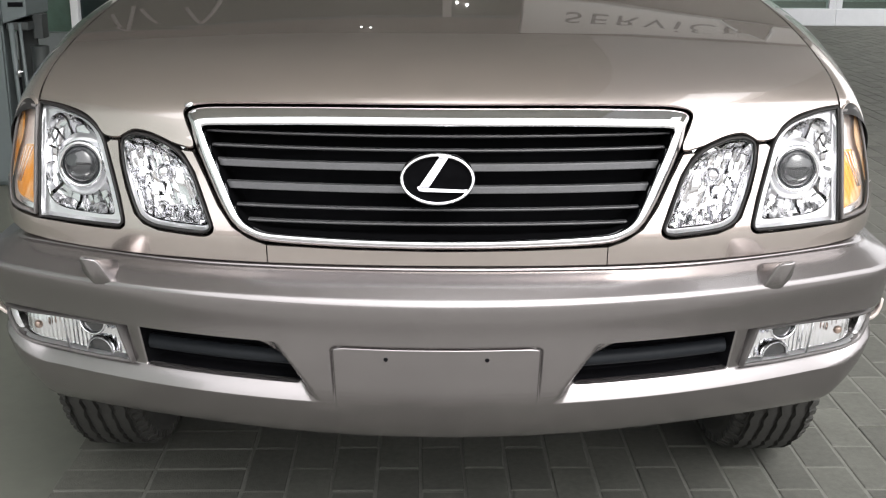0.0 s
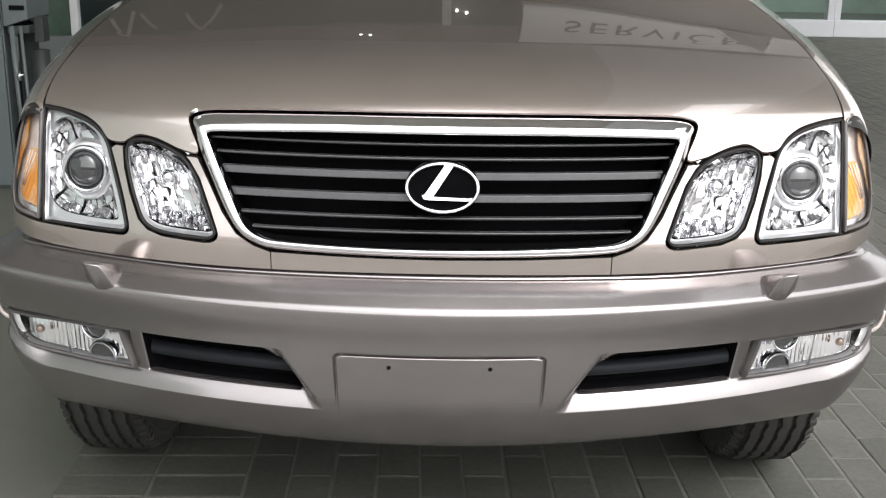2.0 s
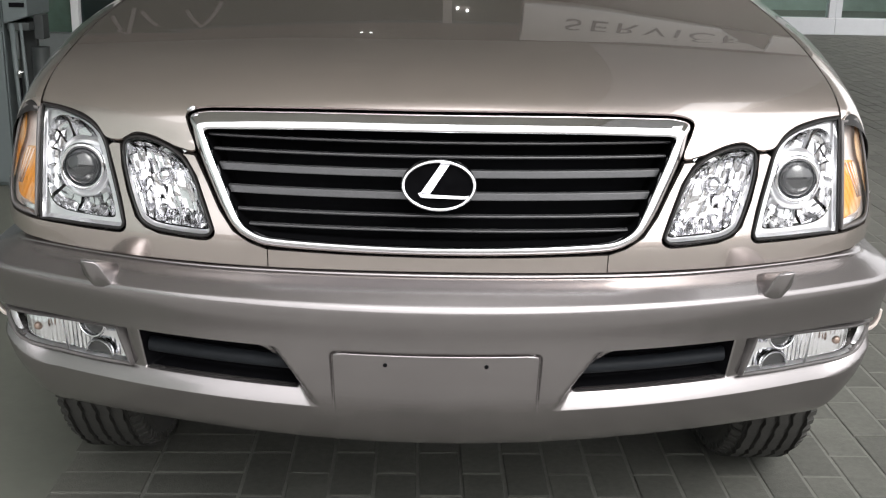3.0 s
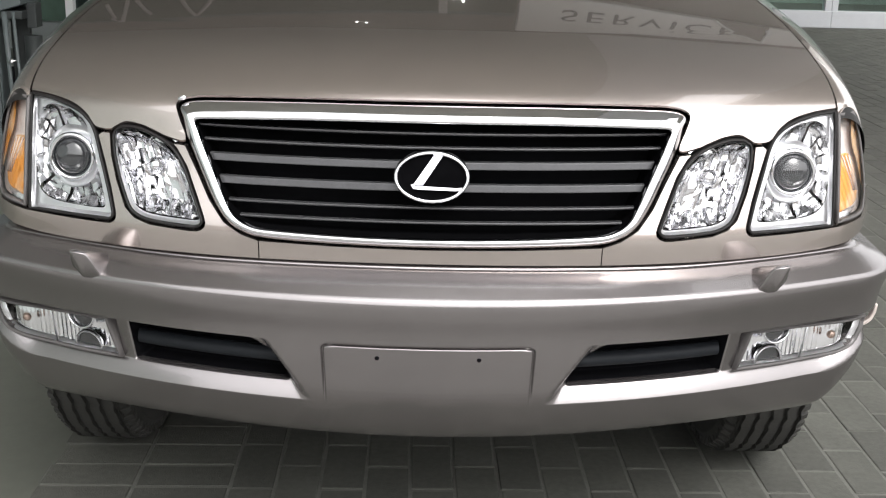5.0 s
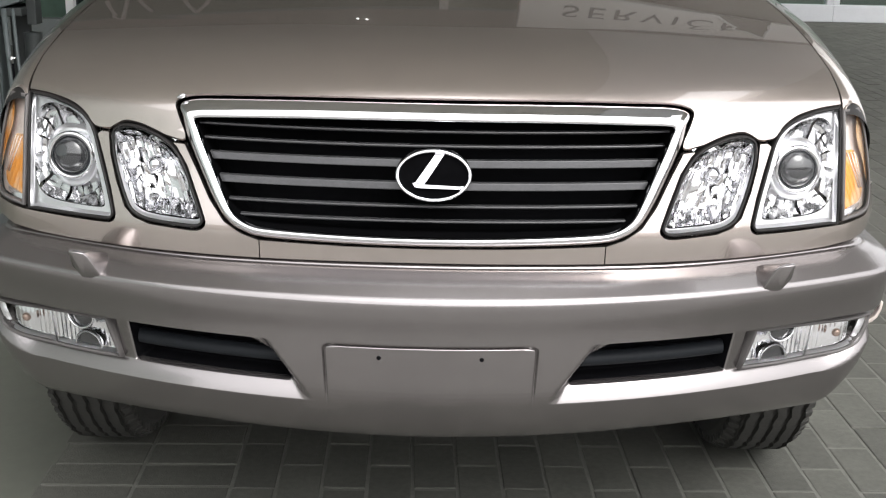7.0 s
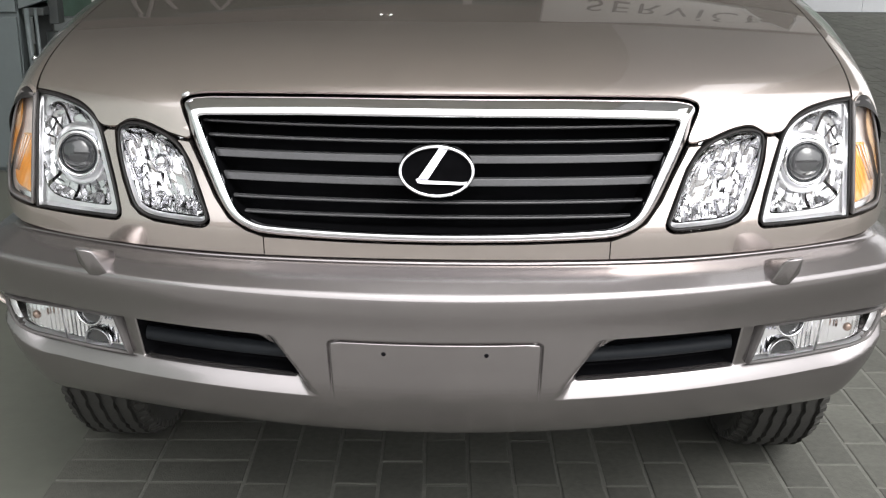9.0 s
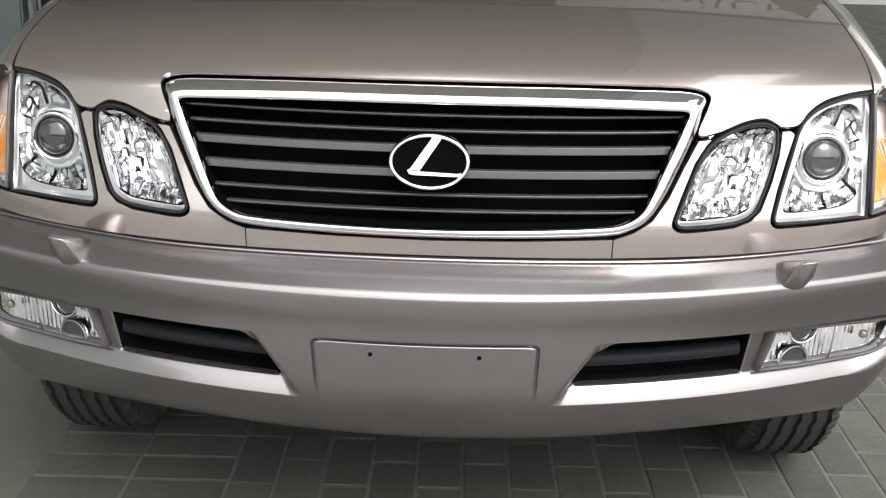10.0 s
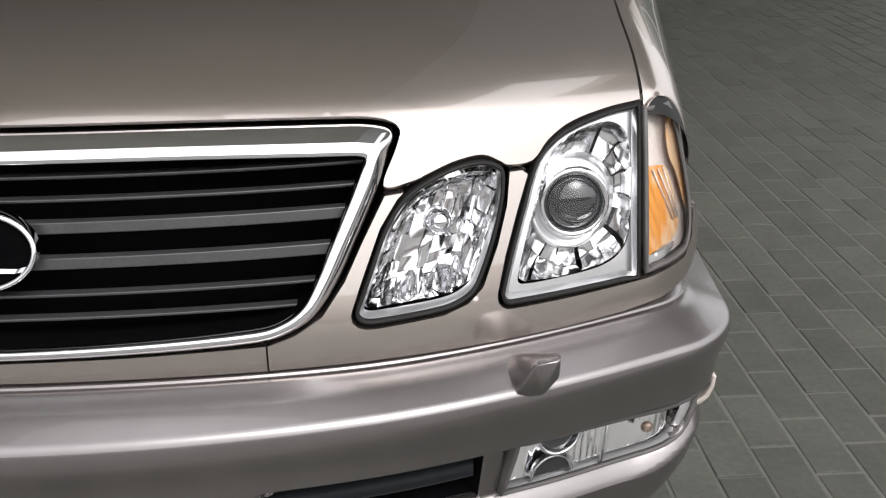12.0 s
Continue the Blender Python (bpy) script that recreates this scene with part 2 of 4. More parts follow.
def hood_lift(p, d=0.0):
    x, w = p[:, 0], p[:, 1]
    th = np.clip(w, 0, 1) * np.pi / 2
    lo, hi = np.full(len(x), 0.05), np.full(len(x), 0.9)
    for _ in range(32):
        r = (lo + hi) / 2
        y, z = pivot_y(x) - r * np.cos(th), PIVOT_Z + r * np.sin(th)
        f = smin(y - front_y(x, z), hood_z(x, y) - z)
        lo, hi = np.where(f > 0, r, lo), np.where(f > 0, hi, r)
    y, z = pivot_y(x) - lo * np.cos(th), PIVOT_Z + lo * np.sin(th)
    back = w > 1
    y = np.where(back, pivot_y(x) + (w - 1), y)
    z = np.where(back, hood_z(x, y) - 0.5 * (np.sqrt(0.2**2 + 0.022**2) - 0.2), z)
    return np.stack([x, y, z], 1)


def on_skin(p, off=0.0):
    y = skin(p[:, 0], p[:, 1]) + off
    return np.stack([p[:, 0], y, p[:, 1]], 1)


def inside(pts, loop):
    x, y = pts[:, 0], pts[:, 1]
    r = np.zeros(len(pts), bool)
    a = loop
    b = np.roll(loop, -1, 0)
    for (x0, y0), (x1, y1) in zip(a, b):
        c = ((y0 > y) != (y1 > y)) & (x < (x1 - x0) * (y - y0) / (y1 - y0 + 1e-15) + x0)
        r ^= c
    return r


from mathutils.geometry import delaunay_2d_cdt


def sheet(outer, holes, lift, step=0.012, rim=0.0, edge=0.0):
    """A curved panel: the flat outline with holes, filled with points step apart and lifted onto a surface by lift(points, depth);
    its borders turn back by rim, over a rounded edge."""
    loops = [np.asarray(outer)] + [np.asarray(h) for h in holes]
    lo, hi = loops[0].min(0), loops[0].max(0)
    gx, gy = np.meshgrid(np.arange(lo[0] + step / 2, hi[0], step), np.arange(lo[1] + step / 2, hi[1], step))
    grid = np.stack([gx.ravel(), gy.ravel()], 1)
    keep = inside(grid, loops[0])
    for h in loops[1:]:
        keep &= ~inside(grid, h)
    grid = grid[keep]
    allb = np.concatenate(loops)
    d = np.min(((grid[:, None, :] - allb[None]) ** 2).sum(2), 1) if len(grid) else np.zeros(0)
    grid = grid[d > (0.4 * step) ** 2]
    pts, edges, k = [Vector(p) for p in allb], [], 0
    for l in loops:
        n = len(l)
        edges += [(k + i, k + (i + 1) % n) for i in range(n)]
        k += n
    pts += [Vector(p) for p in grid]
    co, ed, fa, *_ = delaunay_2d_cdt(pts, edges, [], 0, 1e-7)
    co = np.array([(c[0], c[1]) for c in co])
    fa = [list(f) for f in fa]
    cen = np.array([co[f].mean(0) for f in fa])
    ok = inside(cen, loops[0])
    for h in loops[1:]:
        ok &= ~inside(cen, h)
    P = lift(co, 0.0)
    bm = bmesh.new()
    vs = [bm.verts.new(p) for p in P]
    for f, o in zip(fa, ok):
        if o:
            try:
                bm.faces.new([vs[i] for i in f])
            except ValueError:
                pass
    for v in [v for v in bm.verts if not v.link_faces]:
        bm.verts.remove(v)
    bmesh.ops.recalc_face_normals(bm, faces=bm.faces)
    s = sum(f.normal.y for f in bm.faces)
    if s > 0:
        bmesh.ops.reverse_faces(bm, faces=bm.faces)
    if rim:
        border = [e for e in bm.edges if len(e.link_faces) == 1]
        for dy in ((edge, rim) if edge else (rim,)):
            r = bmesh.ops.extrude_edge_only(bm, edges=border)
            new_v = [g for g in r["geom"] if isinstance(g, bmesh.types.BMVert)]
            for v in new_v:
                v.co.y += dy
            border = [g for g in r["geom"] if isinstance(g, bmesh.types.BMEdge) and sum(v in set(new_v) for v in g.verts) == 2]
    return bm


def ring(loops):
    """A closed band through matching outlines (arrays of 3D points)."""
    bm = bmesh.new()
    rows = [[bm.verts.new(p) for p in l] for l in loops]
    n = len(rows[0])
    for a, b in zip(rows, rows[1:]):
        for i in range(n):
            bm.faces.new((a[i], a[(i + 1) % n], b[(i + 1) % n], b[i]))
    return bm

# ---- the car ----
suv = thing("suv", "champagne beige off-road car with warm grey bumper, parked on the paving", "car", (0, 0, 0))

# outlines on the front, right half: (x, z)
HOOD_FRONT = [(0, .969), (.22, .966), (.40, .957), (.44, .951), (.457, .940), (.452, .920), (.437, .882), (.470, .884), (.491, .891), (.52, .900), (.552, .903), (.574, .893), (.583, .888), (.613, .889), (.634, .910), (.664, .926), (.711, .935), (.757, .938)]
HOOD_SIDE = [(.758, .33), (.760, .44), (.772, .60), (.791, .80), (.812, 1.1), (.832, 1.45)]
GRILLE_OUT = [(0, .9605), (.22, .9575), (.40, .9485), (.437, .943), (.449, .935), (.444, .920), (.431, .881), (.405, .827), (.384, .786), (.360, .753), (.332, .736), (.295, .727), (.15, .7245), (0, .724)]
GRILLE_IN = [(0, .934), (.22, .931), (.385, .922), (.412, .9195), (.4175, .915), (.412, .903), (.402, .88), (.376, .825), (.362, .795), (.346, .768), (.322, .753), (.29, .747), (.15, .744), (0, .743)]
HEAD = [(.757, .934), (.711, .931), (.663, .920), (.633, .904), (.614, .880), (.598, .832), (.583, .784), (.5730, .7450), (.5735, .7380), (.5770, .7319), (.5825, .7286), (.590, .7280), (.652, .727), (.756, .726)]
SMALL = [(.4132, .7322), (.4052, .7368), (.4018, .7443), (.4035, .7520), (.416, .783), (.437, .835), (.458, .864), (.484, .881), (.522, .894), (.553, .896), (.572, .889), (.579, .877), (.576, .843), (.564, .801), (.546, .758), (.530, .743), (.502, .735), (.427, .731)]
TURN = [(.761, .928), (.780, .929), (.799, .929), (.812, .90), (.828, .837), (.838, .784), (.836, .752), (.823, .737), (.762, .730)]
REFLECTOR = [(.700, .916), (.722, .914), (.738, .900), (.744, .870), (.745, .82), (.741, .778), (.727, .757), (.70, .747), (.65, .7445), (.605, .745), (.594, .751), (.602, .786), (.616, .832), (.630, .873), (.646, .896), (.670, .910)]
FASCIA = [(.303, .688), (.434, .6855), (.545, .683), (.663, .682), (.735, .6835), (.79, .689), (.836, .702), (.857, .73), (.857, .758), (.850, .782), (.842, .781), (.840, .750), (.825, .731), (.765, .723), (.652, .7220), (.590, .7228), (.5805, .7236), (.5738, .7272), (.5695, .7328), (.5683, .739), (.5685, .7455), (.578, .786), (.593, .834), (.607, .874), (.600, .8795), (.585, .8795), (.581, .842), (.569, .799), (.551, .755), (.533, .739), (.503, .730), (.427, .7265), (.4135, .7273), (.4048, .7307), (.3985, .737), (.3970, .7445), (.3990, .7525), (.411, .785), (.432, .837), (.452, .866), (.459, .872), (.438, .871), (.412, .824), (.391, .783), (.365, .748), (.334, .730), (.303, .7205)]



def settle(pts):
    """Moves outline points of the grille's flatter middle down onto its plane."""
    return [(x, z - 0.30 * float(flat(x))) for x, z in pts]


HOOD_FRONT, GRILLE_OUT, GRILLE_IN, FASCIA = (settle(p) for p in (HOOD_FRONT, GRILLE_OUT, GRILLE_IN, FASCIA))


def dense(pts, d=0.008, closed=True):
    pts = np.asarray(pts, float)
    out = []
    n = len(pts)
    for i in range(n if closed else n - 1):
        a, b = pts[i], pts[(i + 1) % n]
        k = max(1, int(np.linalg.norm(b - a) / d))
        out += [a + (b - a) * j / k for j in range(k)]
    if not closed:
        out.append(pts[-1])
    return np.array(out)


def open_curve(pts, steps=5):
    P = np.array(pts, float)
    ext = np.concatenate([[2 * P[0] - P[1]], P, [2 * P[-1] - P[-2]]])
    out = []
    for i in range(1, len(ext) - 2):
        a, b, ta, tb = ext[i], ext[i + 1], (ext[i + 1] - ext[i - 1]) / 2, (ext[i + 2] - ext[i]) / 2
        lim = np.linalg.norm(b - a)
        ta, tb = (v * min(1, 1.2 * lim / (np.linalg.norm(v) + 1e-9)) for v in (ta, tb))
        for k in range(steps):
            s = k / steps
            out.append((2 * s**3 - 3 * s**2 + 1) * a + (s**3 - 2 * s**2 + s) * ta + (-2 * s**3 + 3 * s**2) * b + (s**3 - s**2) * tb)
    out.append(P[-1])
    return np.array(out)


def whole(half):
    """Mirrors a half outline that starts and ends on the middle line into a closed loop."""
    half = np.array(half)
    left = half[1:-1][::-1].copy()
    left[:, 0] *= -1
    return np.concatenate([half, left])


# hood
def build_hood():
    front = open_curve(HOOD_FRONT, 4)
    f = np.stack([front[:, 0], wrap_of(front[:, 0], front[:, 1])], 1)
    side = open_curve(HOOD_SIDE, 5)
    sd = np.stack([side[:, 0], 1 + side[:, 1] - pivot_y(side[:, 0])], 1)
    low = sd[:, 1] < 1
    if low.any():
        # ahead of the pivot the coordinate is the angle
        for i in np.where(low)[0]:
            x, y = side[i]
            z = hood_z(x, y)
            sd[i, 1] = np.arctan2(z - PIVOT_Z, pivot_y(x) - y) / (np.pi / 2)
    half = np.concatenate([f, sd[1:]])
    half[0, 0] = 0
    back = np.array([[0.55, 1 + 1.45 - pivot_y(0.55)], [0.28, 1 + 1.45 - pivot_y(0.28)], [0, 1 + 1.45 - pivot_y(0)]])
    half = np.concatenate([half, back])
    loop = dense(whole(half), 0.012)
    bm = sheet(loop, [], hood_lift, 0.016)
    border = [e for e in bm.edges if len(e.link_faces) == 1]
    for back, dn in ((0.004, 0.004), (0.020, 0.001)):
        r = bmesh.ops.extrude_edge_only(bm, edges=border)
        nv = set(g for g in r["geom"] if isinstance(g, bmesh.types.BMVert))
        for v in nv:
            v.co.y += back
            v.co.z -= dn
        border = [g for g in r["geom"] if isinstance(g, bmesh.types.BMEdge) and all(v in nv for v in g.verts)]
    return part("hood", bm, M_UPPER, suv, smooth=True, sharp=50)


build_hood()


def skin_lift(off):
    return lambda p, d=0.0: on_skin(p, off)


# header panels left and right, and the narrow panel below the grille
for loop in (np.array(FASCIA), mirror(FASCIA)):
    part("headlamp_panel", sheet(dense(loop, 0.006), [], skin_lift(0), 0.006, rim=0.02, edge=0.003), M_UPPER, suv, smooth=True, sharp=50)
mid = settle([(-.301, .688), (0, .693), (.301, .688), (.301, .7205), (.15, .7195), (0, .719), (-.15, .7195), (-.301, .7205)])
part("grille_lower_panel", sheet(dense(mid, 0.008), [], skin_lift(0), 0.01, rim=0.02, edge=0.003), M_UPPER, suv, smooth=True, sharp=50)
# dark sheet that stands in for the shaded void behind the gaps
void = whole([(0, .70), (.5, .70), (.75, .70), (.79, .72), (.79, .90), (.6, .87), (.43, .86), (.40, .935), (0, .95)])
part("gap_shade", sheet(dense(void, 0.02), [dense(whole(GRILLE_IN), .01)], skin_lift(0.16), 0.03), M_DARK, suv)


# grille
def build_grille():
    out, inn = whole(GRILLE_OUT), whole(GRILLE_IN)
    # the grille surround
    n = 4
    o = smooth_loop(out, n, (0,))
    i = smooth_loop(inn, n, (0,))
    under = np.clip((.775 - i[:, 1]) / .03, 0, 1)

    def at(k, off):
        """The surround's section: a sloping outer flank and a front face, which stands more upright along the bottom."""
        p = on_skin(o + (i - o) * k, off)
        p[:, 1] -= .011 * under * min(max(0, k - .42), .34)
        return p

    loops = [at(0, 0.02), at(0, 0.0), at(0.03, -0.0025), at(0.08, -0.0056), at(0.20, -0.0098), at(0.32, -0.0138), at(0.42, -0.0168), at(0.46, -0.0178), at(0.50, -0.0183), at(0.62, -0.0186), at(0.78, -0.0184), at(0.92, -0.0178), at(0.98, -0.0160), at(1.0, -0.012), at(1.005, -0.006)]
    g = new("grille")
    g.parent = suv
    part("chrome_surround", ring(loops), M_CHROME, g, "polished chrome surround", smooth=True, sharp=60)
    # near-black frame and sheet stand in for the shaded depth behind the bars
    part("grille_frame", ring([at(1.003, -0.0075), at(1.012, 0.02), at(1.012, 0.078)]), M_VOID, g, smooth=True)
    part("grille_depth_shade", sheet(dense(inset(inn, -0.004), 0.02), [], lambda p, d=0: on_skin(p, 0.075), 0.03), M_VOID, g)
    inner_right = np.array(GRILLE_IN)
    thin = ((.012, .5), (.001, .5), (-.0004, .46), (-.0008, .38), (-.0008, .22), (-.0002, .14), (.006, -.10), (.012, -.14))
    wide = ((.012, .5), (.0008, .5), (-.0002, .47), (-.0009, .41), (-.0032, -.40), (-.0030, -.46), (-.0018, -.5), (.012, -.5))
    for z, h, section in ((.9035, .0105, thin), (.8795, .0105, thin), (.8540, .0128, wide), (.8165, .0128, wide), (.7795, .0105, thin), (.7545, .0105, thin)):
        seg = inner_right[4:12]
        xe = np.interp(z, seg[::-1, 1], seg[::-1, 0]) + 0.006
        bm = bmesh.new()
        rows = []
        for x in np.linspace(-xe, xe, 48):
            y = float(skin(x, z)) + 0.012
            rows.append([bm.verts.new((x, y + a, z + b * h - .10 * float(flat(x)))) for a, b in section])
        k = len(rows[0])
        for a, b in zip(rows, rows[1:]):
            for j in range(k):
                bm.faces.new((a[j], b[j], b[(j + 1) % k], a[(j + 1) % k]))
        bm.faces.new(rows[0]), bm.faces.new(rows[-1][::-1])
        bmesh.ops.recalc_face_normals(bm, faces=bm.faces)
        part("grille_bar", bm, M_SLAT, g, smooth=True, sharp=22)
    tip = bmesh.new()
    bmesh.ops.create_uvsphere(tip, u_segments=16, v_segments=10, radius=.0056, matrix=Matrix.Translation((-.447, float(skin(-.447, .948)) - .004, .949)) @ Matrix.Rotation(radians(-25), 4, "Y") @ Matrix.Diagonal((1.5, .8, .8, 1)))
    part("corner_cap", tip, M_CHROME, g, "lifted chrome corner cap", smooth=True)
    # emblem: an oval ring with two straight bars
    e = new("emblem")
    e.parent = g
    c = np.array([0, float(skin(0, .839)) - 0.018, .8385])
    tilt = 0.30
    a = np.linspace(0, 2 * np.pi, 65)[:-1]
    at3 = lambda u, v, d: np.stack([c[0] + u, c[1] + tilt * v + d, c[2] + v], -1)
    oval = lambda k, d: at3((.0655 - k) * np.cos(a), (.0435 - k) * np.sin(a), np.full(len(a), d))
    part("emblem_ring", ring([oval(0, .012), oval(0, 0), oval(.0009, -.0020), oval(.0022, -.0031), oval(.0036, -.0034), oval(.0050, -.0029), oval(.0062, -.0014), oval(.0066, .0010), oval(.0066, .006)]), M_CHROME, e, "chrome oval ring", smooth=True, sharp=60)
    bm = bmesh.new()
    bm.faces.new([bm.verts.new(p) for p in oval(.0062, .004)])
    part("emblem_plate", bm, M_VOID, e)
    for quad in ([(.003, .038), (.023, .0385), (-.0145, -.0145), (-.036, -.0145)], [(-.036, -.0135), (.054, -.0165), (.050, -.0220), (-.032, -.0205)]):
        bm = bmesh.new()
        q = np.array(quad)
        cq = q.mean(0)
        top = q + (cq - q) * np.array([0.20, 0.16])
        lo = [bm.verts.new(p) for p in at3(q[:, 0], q[:, 1], np.full(4, .003))]
        hi = [bm.verts.new(p) for p in at3(top[:, 0], top[:, 1], np.full(4, -.004))]
        bm.faces.new(hi)
        for j in range(4):
            bm.faces.new((lo[j], lo[(j + 1) % 4], hi[(j + 1) % 4], hi[j]))
        bmesh.ops.recalc_face_normals(bm, faces=bm.faces)
        part("emblem_bar", bm, M_CHROME, e)


build_grille()


# lamps
def facets(loop, cells, off, lean, amp, rnd, edge=.013, wide=.02, n=4):
    """A mirror bowl of separate tilted, slightly hollow patches that fills an outline and rises to the depth edge at its rim.
    Each cell is given by its four corners; what lies beyond the outline is drawn in to it."""
    bm = bmesh.new()
    middle = loop[:, 1].mean()
    for corners in cells:
        c = np.array(corners, float)
        if not inside(np.vstack([c, c.mean(0)[None]]), loop).any():
            continue
        tu, tv, hu, hv, up = (rnd.uniform(-1, 1) for _ in range(5))
        g = np.linspace(0, 1, n + 1)
        u, v = (a.ravel() for a in np.meshgrid(g, g))
        q = c[0] * ((1 - u) * (1 - v))[:, None] + c[1] * (u * (1 - v))[:, None] + c[2] * (u * v)[:, None] + c[3] * ((1 - u) * v)[:, None]
        gap = ((q[:, None, :] - loop[None]) ** 2).sum(2)
        out = ~inside(q, loop)
        q[out] = loop[gap.argmin(1)][out]
        e = np.clip(np.sqrt(gap.min(1)) * ~out / wide, 0, 1)
        e = e * e * (3 - 2 * e)
        a, b = 2 * u - 1, 2 * v - 1
        p = on_skin(q, off)
        p[:, 1] += (edge - off) * (1 - e) + lean * (q[:, 1] - middle)
        p[:, 1] += amp * (tu * a + tv * b + .8 * hu * (a * a - .4) + .5 * hv * (b * b - .4) + .3 * up)
        vs = [bm.verts.new(w) for w in p]
        for i in range(n):
            for j in range(n):
                k = i * (n + 1) + j
                bm.faces.new((vs[k], vs[k + 1], vs[k + n + 2], vs[k + n + 1]))
    bmesh.ops.dissolve_degenerate(bm, dist=1e-5, edges=bm.edges)
    return bm


def ray_cells(side, rnd):
    """Fans of patches round the projector."""
    turn = 2 * math.pi / 17
    for i in range(17):
        r, skew = .048, rnd.uniform(-.08, .08)
        while r < .16:
            d = rnd.uniform(.020, .036)
            a0, a1 = i * turn + skew, (i + 1) * turn + skew
            yield [(side * (.668 + k * math.cos(a)), .826 + k * math.sin(a)) for k, a in ((r, a0), (r, a1), (r + d, a1), (r + d, a0))]
            r += d


def blade_cells(side, rnd):
    """Slanting upright blades of uneven length."""
    x = .33
    while x < .60:
        w, z = rnd.uniform(.010, .018), .70 + rnd.uniform(0, .02)
        while z < .92:
            h = rnd.uniform(.016, .036)
            lean = lambda zz: .34 * (zz - .78)
            yield [(side * (xx + lean(zz)), zz) for xx, zz in ((x, z), (x + w, z), (x + w, z + h), (x, z + h))]
            z += h
        x += w


def lamp_case(parent, outline, surf, depth, gasket, rubber, rim=0.006):
    """Gasket, satin rim, bowl and clear cover of a lamp whose outline lies on the surface surf(points, offset)."""
    o = np.array(outline)
    i1, i2 = inset(o, gasket), inset(o, gasket + rim)
    part("gasket", ring([surf(o, 0.03), surf(o, 0.0), surf(inset(o, gasket * .5), -0.003), surf(i1, -0.001), surf(i1, 0.012)]), rubber, parent, smooth=True, sharp=60)
    part("rim", ring([surf(i1, 0.006), surf(i2, 0.011), surf(inset(i2, .001), 0.016)]), M_RIM, parent, "bright satin rim", smooth=True, sharp=50)
    part("bowl", sheet(i2, [], lambda p, d=0: surf(p, depth), 0.02), M_REFLECT, parent, "mirror-bright reflector bowl", smooth=True)
    cover = part("cover", sheet(i1, [], lambda p, d=0: surf(p, 0.002), 0.012), M_CLEAR, parent, "clear polycarbonate cover", smooth=True)
    cover.visible_shadow = False
    return i2


def disc(bm, c, r, n, seg=32, bulge=0.0, rings=6):
    """A bulging round lens at c with its axis along n."""
    m = Matrix.Translation(c) @ Vector(n).to_track_quat("Z", "Y").to_matrix().to_4x4()
    prev = None
    for k in range(rings + 1):
        rr = r * math.cos(k / rings * math.pi / 2)
        h = bulge * math.sin(k / rings * math.pi / 2)
        if k == rings:
            top = bm.verts.new(m @ Vector((0, 0, h)))
            for j in range(seg):
                bm.faces.new((prev[j], prev[(j + 1) % seg], top))
            break
        cur = [bm.verts.new(m @ Vector((rr * math.cos(t), rr * math.sin(t), h))) for t in np.linspace(0, 2 * math.pi, seg, endpoint=False)]
        if prev:
            for j in range(seg):
                bm.faces.new((prev[j], prev[(j + 1) % seg], cur[(j + 1) % seg], cur[j]))
        prev = cur
    return bm


def torus(bm, c, R, r, n, seg=36, sub=10, squash=1.0):
    m = Matrix.Translation(c) @ Vector(n).to_track_quat("Z", "Y").to_matrix().to_4x4()
    rows = []
    for i in range(seg):
        t = 2 * math.pi * i / seg
        rows.append([bm.verts.new(m @ Vector(((R + r * math.cos(u)) * math.cos(t), (R + r * math.cos(u)) * math.sin(t), squash * r * math.sin(u)))) for u in np.linspace(0, 2 * math.pi, sub, endpoint=False)])
    for i in range(seg):
        a, b = rows[i], rows[(i + 1) % seg]
        for j in range(sub):
            bm.faces.new((a[j], b[j], b[(j + 1) % sub], a[(j + 1) % sub]))
    return bm


